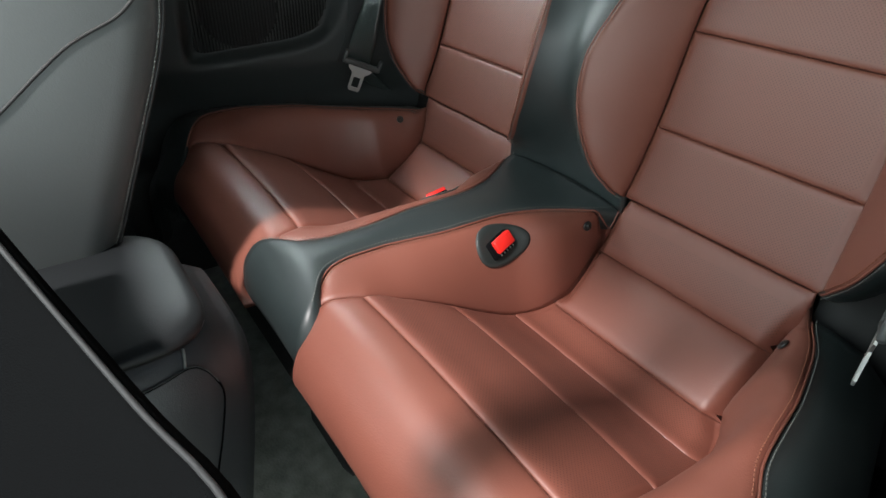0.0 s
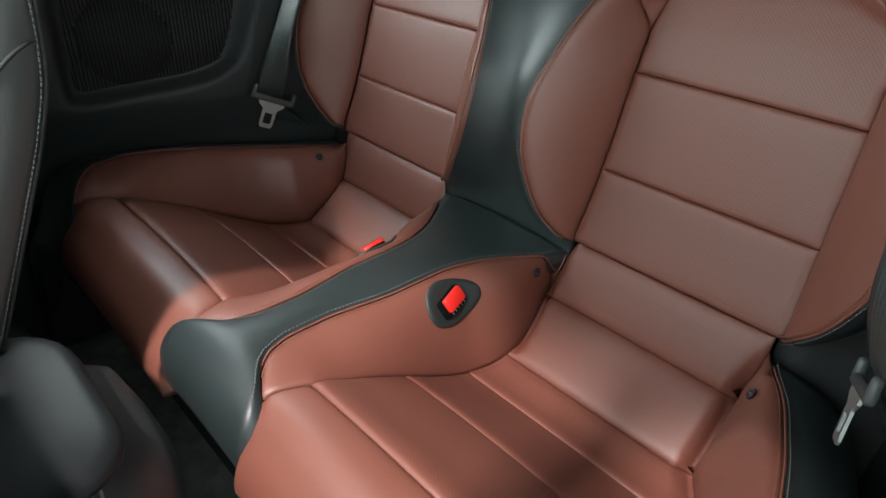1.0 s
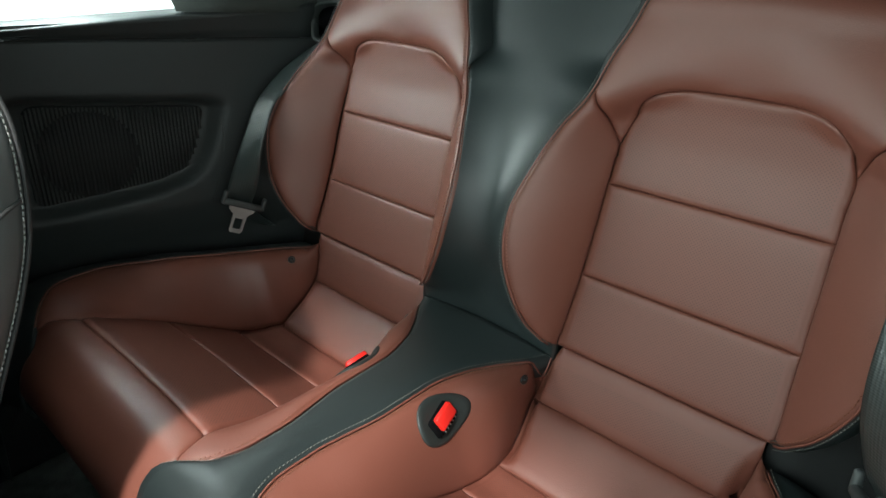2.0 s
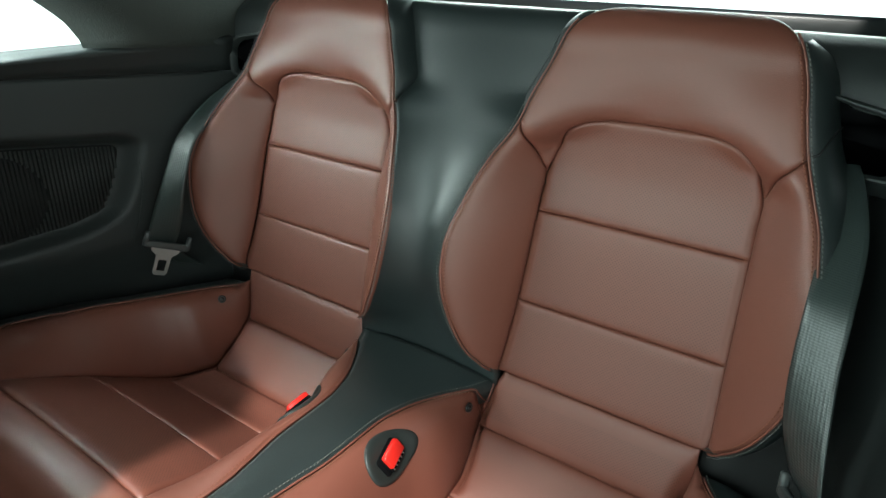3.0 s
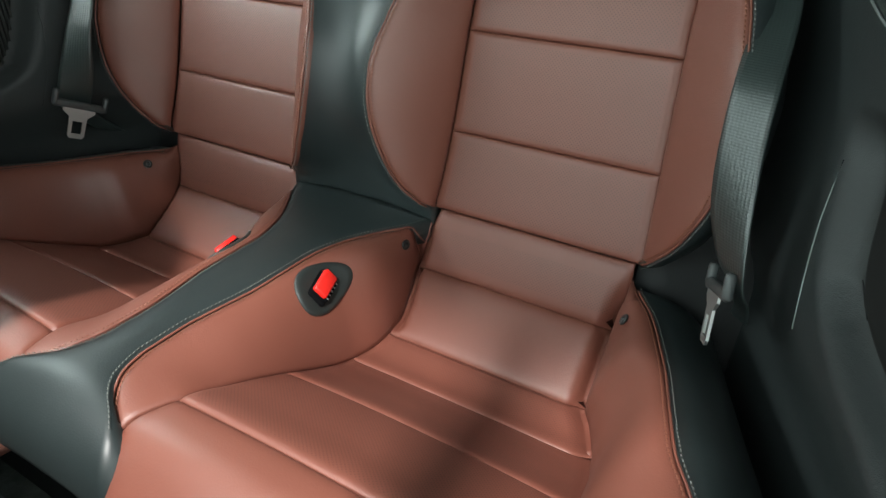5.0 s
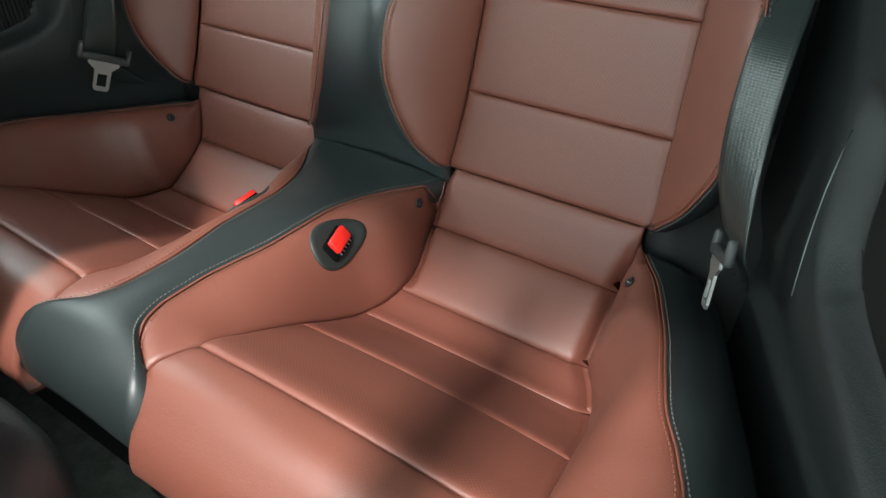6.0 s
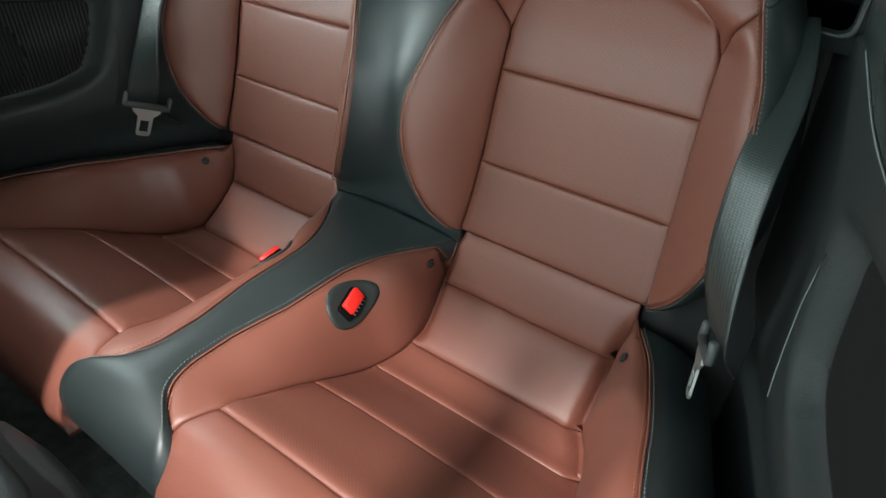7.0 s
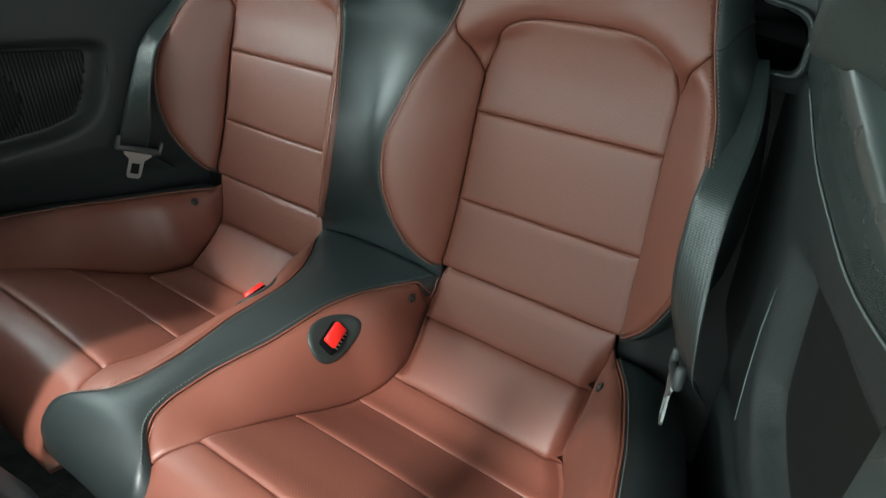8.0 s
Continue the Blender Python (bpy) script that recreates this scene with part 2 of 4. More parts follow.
def stitches(name, line, normal_of, mat, parent, pitch=0.0046, length=0.0034, r=0.0006):
    """A row of sewn threads along line, as one mesh."""
    verts, faces = [], []
    run = 0.0
    for a, b in zip(line, line[1:]):
        a, b = Vector(a), Vector(b)
        L = (b - a).length
        while run < L:
            d = (b - a).normalized()
            nn = normal_of(a)
            side = d.cross(nn).normalized()
            p = a + d * run
            k = len(verts)
            for t, h in ((-0.5, 0.0), (-0.25, 1.0), (0.25, 1.0), (0.5, 0.0)):
                c = p + d * (t * length) + nn * (h * r * 1.3)
                verts += [c + side * r, c + nn * r, c - side * r]
            for s in range(3):
                o = k + 3 * s
                faces += [(o, o + 3, o + 4, o + 1), (o + 1, o + 4, o + 5, o + 2)]
            run += pitch
        run -= L
    return put(name, mesh_from(name, verts, faces), mat, parent)


def side_x(y):
    return 0.555 - 0.27 * (y - 0.3)


# ---- rear backrests ----
C = 0.24                                    # seat centre from the car's middle
BASE, SEAM_2, SEAM_1 = 0.609, 0.7013, 0.8135  # heights of the level seams
base_y = curve([(0.56, 0.573), (0.609, 0.589), (0.70, 0.618), (0.811, 0.645), (0.87, 0.662), (0.92, 0.677), (1.0, 0.698)])
ins_in = curve([(0.58, -0.125), (0.609, -0.123), (0.70, -0.119), (0.8135, -0.1175), (0.86, -0.118), (0.95, -0.115), (1.05, -0.09)])
ins_out = curve([(0.58, 0.127), (0.609, 0.1255), (0.70, 0.1195), (0.8135, 0.113), (0.86, 0.111), (0.95, 0.111), (1.05, 0.10)])
rim_in = curve([(0.60, -0.124), (0.609, -0.127), (0.622, -0.140), (0.64, -0.156), (0.667, -0.170), (0.6935, -0.181), (0.7257, -0.190), (0.753, -0.194), (0.7766, -0.195), (0.80, -0.1925), (0.822, -0.1875), (0.851, -0.1795), (0.88, -0.169), (0.906, -0.1555), (0.92, -0.1495), (0.954, -0.140), (0.985, -0.1275), (1.012, -0.1185), (1.035, -0.107), (1.06, -0.085), (1.085, -0.03)])
rim_out = curve([(0.60, 0.1255), (0.609, 0.127), (0.62, 0.134), (0.632, 0.142), (0.6545, 0.157), (0.684, 0.170), (0.7155, 0.180), (0.754, 0.184), (0.782, 0.184), (0.8155, 0.179), (0.843, 0.173), (0.871, 0.1655), (0.8956, 0.1545), (0.929, 0.140), (0.9585, 0.131), (0.995, 0.121), (1.028, 0.107), (1.05, 0.09), (1.085, 0.04)])
# where the cross seams leave the insert and reach the sewn edges
CROSS_IN = [(-0.118, 0.860), (-0.132, 0.886), (-0.1495, 0.920)]
CROSS_OUT = [(0.1105, 0.875), (0.121, 0.904), (0.1405, 0.928)]
wing_in = curve([(0.60, 0.010), (0.622, 0.030), (0.64, 0.047), (0.667, 0.065), (0.6935, 0.077), (0.7257, 0.0875), (0.753, 0.091), (0.7766, 0.091), (0.80, 0.087), (0.822, 0.081), (0.851, 0.075), (0.88, 0.066), (0.906, 0.057), (0.954, 0.053), (1.04, 0.049)])
wing_out = curve([(0.60, 0.008), (0.62, 0.024), (0.632, 0.035), (0.6545, 0.054), (0.684, 0.073), (0.7155, 0.085), (0.754, 0.093), (0.782, 0.096), (0.8155, 0.093), (0.843, 0.086), (0.871, 0.073), (0.8956, 0.061), (0.929, 0.050), (0.9585, 0.047), (0.995, 0.041), (1.04, 0.037)])
head_c = curve([(0.56, 0.0), (0.62, 0.004), (0.75, 0.006), (0.86, 0.008), (0.90, 0.016), (0.94, 0.030), (0.98, 0.042), (1.02, 0.048), (1.05, 0.049)])


def back_surface(m):
    def surf(s, v):
        z, back = v, 0.0
        w = min(v, 1.084)
        if v > 1.004:
            a = (v - 1.004) / 0.042
            z, back = 1.004 + 0.042 * math.sin(min(a, 2.4)), 0.042 * (1 - math.cos(min(a, 2.4)))
        if s < 0:
            e, E, o = ins_in(w), rim_in(w), wing_in(w)
        else:
            e, E, o = ins_out(w), rim_out(w), wing_out(w)
        e0 = min(abs(e) * 0.995, abs(E) - 0.045 * ease((w - 0.66) / 0.12))
        e0 = mixf(e0, abs(E) - 0.15, ease((w - 0.88) / 0.08))
        e0 = max(0.0, e0)
        q = max(0.0, (abs(s) - e0) / max(0.012, abs(E) - e0))
        g = q * (1.45 - 0.45 * min(q, 1.6))
        g = mixf(g, ease(q), ease((w - 0.78) / 0.16))
        off = mixf(head_c(w), o, min(g, 1.2))
        return Vector((m * (C + s), base_y(min(v, 1.0)) - off + back, z))
    return surf


arch = [(-0.1175, 0.845), (-0.118, 0.860), (-0.115, 0.877), (-0.1075, 0.8945), (-0.096, 0.911), (-0.076, 0.9225), (-0.045, 0.928), (0.0, 0.930), (0.045, 0.928), (0.07, 0.9235), (0.088, 0.912), (0.104, 0.8926), (0.1105, 0.875), (0.1112, 0.845)]


REAR = {1: thing("bucket_seat", "brown leather rear bucket seat with perforated centre and grey stitching", "car seat", "rear seats"),
        -1: thing("bucket_seat", "brown leather rear bucket seat beside the speaker side panel", "car seat", "rear seats")}


def backrest(m):
    root = REAR[m]
    h_in, h_out = CROSS_IN[-1][1], CROSS_OUT[-1][1]
    surf = back_surface(m)
    front = (0, -1, 0.2)
    zl = lambda z0, z1, f: [(f(z), z) for z in np.arange(z0, z1, 0.006)] + [(f(z1), z1)]
    low = zl(BASE, SEAM_2, ins_in) + [(s, SEAM_2) for s in np.linspace(ins_in(SEAM_2), ins_out(SEAM_2), 40)[1:-1]] + zl(BASE, SEAM_2, ins_out)[::-1] + [(s, BASE) for s in np.linspace(0.128, -0.121, 40)[1:-1]]
    mid = zl(SEAM_2, SEAM_1, ins_in) + [(s, SEAM_1) for s in np.linspace(ins_in(SEAM_1), ins_out(SEAM_1), 40)[1:-1]] + zl(SEAM_2, SEAM_1, ins_out)[::-1] + [(s, SEAM_2) for s in np.linspace(ins_out(SEAM_2), ins_in(SEAM_2), 40)[1:-1]]
    ar = [tuple(p) for p in spline(arch, 0.006)]
    top = zl(SEAM_1, 0.844, ins_in) + ar + zl(SEAM_1, 0.844, ins_out)[::-1] + [(s, SEAM_1) for s in np.linspace(ins_out(SEAM_1), ins_in(SEAM_1), 40)[1:-1]]
    for p in (low, mid, top):
        upholster("insert_panel", p, surf, red_perforated, root, front, 0.0032, 0.007, label="finely perforated brown leather panel")
    cross_in = [tuple(p) for p in spline(CROSS_IN)]
    cross_out = [tuple(p) for p in spline(CROSS_OUT)]
    wi = [(rim_in(z), z) for z in np.arange(BASE, h_in, 0.006)] + [tuple(p) for p in cross_in[::-1]] + [p for p in ar if p[1] < 0.859 and p[0] < 0][::-1] + zl(BASE, 0.844, ins_in)[::-1]
    wo = [(rim_out(z), z) for z in np.arange(BASE, h_out, 0.006)] + cross_out[::-1] + [p for p in ar if p[1] < 0.874 and p[0] > 0] + zl(BASE, 0.844, ins_out)[::-1]
    upholster("side_bolster", wi, surf, red_leather, root, front, 0.0042, 0.0095, skirt=0.004)
    upholster("side_bolster", wo, surf, red_leather, root, front, 0.0042, 0.0095, skirt=0.004)
    rim = [(rim_in(z), z) for z in np.arange(h_in, 1.084, 0.006)] + [(s, 1.085) for s in np.linspace(rim_in(1.085), rim_out(1.085), 10)] + [(rim_out(z), z) for z in np.arange(1.082, h_out, -0.006)]
    head = rim + cross_out[::-1] + [p for p in ar if (p[1] > 0.8605 if p[0] < 0 else p[1] > 0.8755)][::-1] + [tuple(p) for p in cross_in]
    upholster("headrest_panel", head, surf, red_leather, root, front, 0.0042, 0.0095, skirt=0.004)
    # the outer black side runs back from the sewn edge
    rows = [[] for _ in range(7)]
    edge = []
    zz = [BASE + 0.008 * k for k in range(53)]
    for k, z in enumerate(zz):
        t = Vector((rim_out(z + 0.004) - rim_out(z - 0.004), 0.008)).normalized()
        P = surf(rim_out(z), z)
        edge.append(P + Vector((m * t.y * 0.003, 0.003, -t.x * 0.003)))
        end = 1 - 0.85 * ease((z - 0.985) / 0.05)
        for r, (o, back) in zip(rows, ((-0.004, 0.006), (0.001, 0.003), (0.007, 0.004), (0.015, 0.014), (0.023, 0.036), (0.028, 0.075), (0.026, 0.13))):
            r.append(P + Vector((m * t.y * o * end, mixf(0.004, back, end), -t.x * o * 0.8 * end)))
    rows_out = rows
    part("side_trim", thick(loft(rows), 0.004), black_leather, root, "black leather side with grey stitching")
    inner = [surf(rim_in(z), z) + Vector((-m * 0.004, 0.004, 0)) for z in zz]
    stitches("stitching", [P + Vector((0, -0.0045, 0)) for P in inner], lambda p: Vector((0, -1, 0)), thread_grey, root)
    for f, d in ((rim_in, 0.0045), (rim_out, -0.0045)):
        red = [surf(f(z) + d, z) + Vector((0, -0.0006, 0)) for z in np.arange(0.612, 1.03, 0.008)]
        stitches("stitching", red, lambda p: Vector((0, -1, 0)), thread_red, root)
        edge_line = [surf(f(z), z) + Vector((0, -0.0002, 0)) for z in np.arange(0.614, 1.04, 0.006)]
        part("welt", tube(edge_line, 0.0012), red_leather, root, "turned leather edge along the seam")
    # black side of the headrest, turned back towards the middle above the cross seam
    rows = [[] for _ in range(6)]
    for z in np.arange(0.921, 1.05, 0.006):
        P = surf(rim_in(z), z)
        k = ease((z - 0.915) / 0.035)
        for r, (o, back) in zip(rows, ((-0.003, 0.006), (0.001, 0.003), (0.006, 0.005), (0.013, 0.016), (0.017, 0.032), (0.014, 0.06))):
            r.append(P + Vector((-m * o * mixf(0.0, 1, k), mixf(0.004, back, k), 0)))
    part("headrest_side", thick(loft(rows), 0.003), black_leather, root, "black leather side of the headrest")
    k = round((h_out - BASE) / 0.008)
    crease = spline([rows_out[0][k], rows_out[2][k], rows_out[3][k + 1], rows_out[4][k + 2], rows_out[5][k + 2]], 0.003)
    part("cross_crease", tube([p + Vector((m * 0.0004, -0.0006, 0)) for p in crease], 0.0012), matt_black, root, "sewn crease in the black leather side")
    part("back_shell", block((0.30, 0.07, 0.44), (m * (C + 0.01), 0.765, 0.79), 0.02, turn=Euler((radians(-14), 0, 0)).to_matrix()), matt_black, root, "dark back shell")
    line3 = [P + Vector((0, -0.0045, 0)) for P in edge]
    stitches("stitching", line3, lambda p: Vector((0, -1, 0)), thread_grey, root)
    return root


for side in (1, -1):
    backrest(side)

# black leather between the backrests, from one sewn edge to the other
rows = []
surf_near, surf_far = back_surface(1), back_surface(-1)
valley = curve([(0.585, 0.592), (0.65, 0.596), (0.71, 0.599), (0.77, 0.606), (0.86, 0.632), (0.92, 0.656), (0.97, 0.681), (1.03, 0.712)])
for z in [0.585 + 0.01 * k for k in range(45)]:
    zc = max(z, 0.609)
    crest = {1: surf_near(rim_in(zc), zc), -1: surf_far(rim_in(zc), zc)}
    bottom = mixf(valley(z), max(crest[1].y, crest[-1].y), 0.42 * ease((z - 0.60) / 0.12))
    recess = mixf(0.005, 0.034, ease((z - 0.915) / 0.03))
    row = []
    for t in np.linspace(-1, 1, 41):
        c = crest[1 if t > 0 else -1]
        lift = mixf(crest[-1].z, crest[1].z, ease((t + 1) / 2)) if z > 0.609 else z
        row.append(((c.x + (0.0005 if t < 0 else -0.0005)) * abs(t), mixf(bottom, c.y + recess, t * t), lift))
    rows.append(row)
for back, up in ((0.006, 0.008), (0.018, 0.013), (0.04, 0.015), (0.08, 0.010), (0.13, -0.01)):
    rows.append([(x, y + back * (1 - 0.5 * abs(x) / 0.2), z + up) for x, y, z in rows[44]])
centre_back = thing("centre_back_panel", "smooth black leather panel between the two rear backrests", "seat panel")
part("padding", thick(loft(rows[:48]), 0.01), black_leather, centre_back)
part("top_roll", thick(loft(rows[47:]), 0.01), black_leather, centre_back, "black leather rolled over the top edge")
# ---- rear cushions ----
cush = curve([(0.15, 0.570), (0.185, 0.580), (0.216, 0.579), (0.26, 0.562), (0.326, 0.529), (0.37, 0.502), (0.4255, 0.4755), (0.455, 0.471), (0.488, 0.4745)])
rise = curve([(0.488, 0.4745), (0.51, 0.489), (0.535, 0.508), (0.559, 0.534), (0.575, 0.567), (0.589, 0.608)])
fi = curve([(0.0, -0.1545), (0.216, -0.1545), (0.265, -0.149), (0.33, -0.142), (0.427, -0.137), (0.488, -0.1275), (0.52, -0.1315), (0.54, -0.1345), (0.559, -0.137), (0.575, -0.133), (0.589, -0.1235)])
fo = curve([(0.0, 0.161), (0.216, 0.161), (0.27, 0.157), (0.33, 0.153), (0.39, 0.149), (0.425, 0.141), (0.464, 0.127), (0.488, 0.1145), (0.559, 0.114), (0.589, 0.1255)])
# sewn outer edges of the side walls, from the car's middle
edge_in = curve([(0.02, 0.082), (0.12, 0.082), (0.15, 0.077), (0.1655, 0.0684), (0.174, 0.0588), (0.19, 0.0432), (0.206, 0.0333), (0.234, 0.0267), (0.272, 0.0265), (0.305, 0.0304), (0.356, 0.0375), (0.392, 0.0385), (0.429, 0.0395), (0.478, 0.051), (0.518, 0.0715), (0.559, 0.099), (0.589, 0.113)])
edge_out = curve([(0.02, 0.405), (0.12, 0.405), (0.155, 0.410), (0.165, 0.422), (0.185, 0.448), (0.205, 0.464), (0.225, 0.474), (0.27, 0.480), (0.31, 0.468), (0.348, 0.450), (0.395, 0.438), (0.44, 0.428), (0.49, 0.413), (0.535, 0.397), (0.5735, 0.376), (0.589, 0.368)])
Z_IN = 0.59
z_out = curve([(0.15, 0.595), (0.22, 0.604), (0.348, 0.604), (0.44, 0.592), (0.535, 0.583), (0.60, 0.579)])


def cushion_surface(m):
    def surf(s, v):
        y, drop = v, 0.0
        if v < 0.19:
            a = min(2.3, (0.19 - v) / 0.06)
            y, drop = 0.19 - 0.062 * math.sin(a), 0.068 * (1 - math.cos(a))
        z = cush(v) if v <= 0.488 else rise(v)
        if s < 0:
            e, E, top = fi(v), edge_in(v) - C, Z_IN
        else:
            e, E, top = fo(v), edge_out(v) - C, z_out(v)
        q = (abs(s) - abs(e)) / max(0.01, abs(E) - abs(e))
        if q > 0:
            if v < 0.21:
                top = mixf(z - 0.022, top, ease((v - 0.12) / 0.09))
            k = ease((v - 0.2) / 0.1)
            z = mixf(z, top, mixf(q, 1 - (1 - min(1, q)) ** mixf(2.3, 4.5 if s < 0 else 3.2, ease((v - 0.43) / 0.07)), k) if q < 1 else min(q, 1.3) if k < 0.5 else 1)
        else:
            z += 0.006 * max(0.0, 1 - (s / e) ** 2) * ease((0.46 - v) / 0.1)
            # the lower back pads swell a little between their cross seams
            swell = 0.002 * max(0.0, math.sin(math.pi * (v - 0.488) / 0.071 if v < 0.559 else math.pi * (v - 0.559) / 0.03)) if 0.488 < v < 0.589 else 0.0
            swell *= ease((1 - abs(s) / abs(e)) / 0.3)
            y -= swell * 0.7
            drop -= swell * 0.7
        # the joints beside the side walls
        roll = 0.011 if s < 0 else 0.016
        u = ease((abs(s) - abs(e) + roll) / roll) if q <= 0 else 1 - ease((abs(s) - abs(e)) / 0.005)
        u *= ease((v - (0.488 if s < 0 else 0.41)) / 0.02) * ease((0.589 - v) / 0.03)
        y += 0.013 * u
        drop += 0.009 * u
        return Vector((m * (C + s), y, z - drop))
    return surf


def rivet(name, at, out, parent):
    bm = bmesh.new()
    prof = [(0.0064, 0.0), (0.0066, 0.0014), (0.0052, 0.0024), (0.0040, 0.0014), (0.0026, 0.0016), (0.0016, 0.0034), (0.0, 0.0036)]
    q = Vector(out).to_track_quat("Z", "Y")
    rows = [[Vector(at) + q @ Vector((r * math.cos(a), r * math.sin(a), h)) for a in np.linspace(0, 2 * math.pi, 17)[:-1]] for r, h in prof[:-1]]
    bm = loft(rows, closed=True, cap=True)
    return part(name, bm, gloss_plastic, parent, "small dark press stud")


FRONT = 0.216                               # seam behind the front roll


def cushion(m):
    root = REAR[m]
    surf = cushion_surface(m)
    up = (0, -0.5, 1)
    steps = np.arange(0.0, 0.60, 0.004)
    length = np.concatenate([[0.0], np.cumsum([(surf(0, b) - surf(0, a)).length for a, b in zip(steps, steps[1:])])])
    along = lambda v: float(np.interp(v, steps, length))
    cuts = [FRONT, 0.326, 0.4255, 0.488, 0.559, 0.589]
    vl = lambda a, b, f: [(f(v), v) for v in np.arange(a, b, 0.006)] + [(f(b), b)]
    for i, (a, b) in enumerate(zip(cuts, cuts[1:])):
        poly = vl(a, b, fi) + [(s, b) for s in np.linspace(fi(b), fo(b), 44)[1:-1]] + vl(a, b, fo)[::-1] + [(s, a) for s in np.linspace(fo(a), fi(a), 44)[1:-1]]
        upholster("insert_panel", poly, surf, red_perforated if i < 3 else red_leather if i == 3 else red_perforated, root, up, 0.0036 if i < 3 else 0.0048, 0.0075 if i < 3 else 0.0095, label="finely perforated brown leather panel", gap=0.0, run=along)
    ei, eo = (lambda v: edge_in(v) - C), (lambda v: edge_out(v) - C)
    roll = [(s, FRONT) for s in np.linspace(fi(FRONT), fo(FRONT), 44)] + [tuple(p) for p in straight([(fo(FRONT), FRONT), (eo(0.165), 0.165)])[1:]] + [(eo(v), v) for v in np.arange(0.16, 0.088, -0.006)] + [(s, 0.088) for s in np.linspace(eo(0.088), ei(0.088), 60)] + [(ei(v), v) for v in np.arange(0.094, 0.165, 0.006)] + [tuple(p) for p in straight([(ei(0.165), 0.165), (fi(FRONT), FRONT)])[:-1]]
    upholster("front_roll", roll, surf, red_leather, root, up, 0.004, 0.012, grid=0.008, gap=0.0)
    wi = [(ei(v), v) for v in np.arange(0.168, 0.582, 0.006)] + vl(0.222, 0.585, fi)[::-1] + [tuple(p) for p in straight([(fi(0.218), 0.218), (ei(0.166), 0.166)])]
    upholster("side_wall", wi, surf, red_leather, root, up, 0.003, 0.010, grid=0.0042, gap=0.0)
    wo = [(eo(v), v) for v in np.arange(0.168, 0.576, 0.006)] + vl(0.222, 0.583, fo)[::-1] + [tuple(p) for p in straight([(fo(0.218), 0.218), (eo(0.166), 0.166)])]
    upholster("side_wall", wo, surf, red_leather, root, up, 0.003, 0.010, grid=0.0042, gap=0.0)
    # black outer side
    rows = [[] for _ in range(6)]
    edge = []
    for v in np.arange(0.066, 0.588, 0.008):
        P = surf(eo(v), v)
        wide = min(1.0, (side_x(v) - 0.004 - edge_out(v)) / 0.115)
        P.z -= 0.003
        edge.append(P + Vector((m * 0.004, 0, 0.003)))
        for r, (o, d) in zip(rows, ((-0.002, -0.004), (0.006, 0.001), (0.03, 0.0), (0.06, -0.006), (0.095, -0.03), (0.115, -0.18))):
            r.append(P + Vector((m * o * wide, -o * 0.25 if v < 0.2 else 0, d)))
    part("side_trim", thick(loft(rows), 0.004), black_leather, root, "black leather outer side")
    stitches("stitching", edge[12:], lambda p: Vector((0, 0, 1)), thread_grey, root)
    for f, d in ((ei, 0.005), (eo, -0.005)):
        red = [surf(f(v) + d, v) + Vector((0, 0, 0.0004)) for v in np.arange(0.17, 0.58, 0.008)]
        stitches("stitching", red, lambda p: Vector((0, 0, 1)), thread_red, root)
        edge_line = [surf(f(v), v) + Vector((0, 0, 0.0002)) for v in np.arange(0.168, 0.585, 0.006)]
        part("welt", tube(edge_line, 0.0012), red_leather, root, "turned leather edge along the seam")
    # base under the cushion
    part("seat_base", block((0.42, 0.40, 0.19), (m * 0.28, 0.40, 0.345), 0.02), matt_black, root, "dark seat base")
    for s, v, inward in ((-0.1405, 0.537, m), (0.132, 0.535, -m)):
        out = (surf(s + 1e-3, v) - surf(s - 1e-3, v)).cross(surf(s, v + 1e-3) - surf(s, v - 1e-3)).normalized()
        out *= 1 if out.x * inward > 0 else -1
        rivet("press_stud", surf(s, v) + out * 0.0012, out, root)
    return root


for side in (1, -1):
    cushion(side)

# black leather saddle between the cushions
rows, left, right = [], [], []
for v in list(np.arange(0.06, 0.585, 0.01)) + [0.589]:
    y, drop = v, 0.0
    if v < 0.19:
        a = min(2.2, (0.19 - v) / 0.06)
        y, drop = 0.19 - 0.052 * math.sin(a), 0.066 * (1 - math.cos(a))
    w = edge_in(v) - 0.001 + 0.006 * ease((0.205 - v) / 0.06)
    rows.append([(w * t, y, Z_IN - drop + 0.005 * (1 - t * t) - 0.002) for t in np.linspace(-1, 1, 15)])
    if v > 0.15:
        left.append(Vector((-w + 0.005, y, Z_IN - drop + 0.001)))
        right.append(Vector((w - 0.005, y, Z_IN - drop + 0.001)))
saddle = thing("centre_saddle", "black leather saddle between the rear cushions with stitched edges", "seat panel")
part("padding", thick(loft(rows), 0.03), black_leather, saddle)
stitches("stitching", left, lambda p: Vector((0, 0, 1)), thread_grey, saddle)
stitches("stitching", right, lambda p: Vector((0, 0, 1)), thread_grey, saddle)
part("base", block((0.14, 0.40, 0.28), (0, 0.39, 0.40), 0.02), matt_black, saddle)


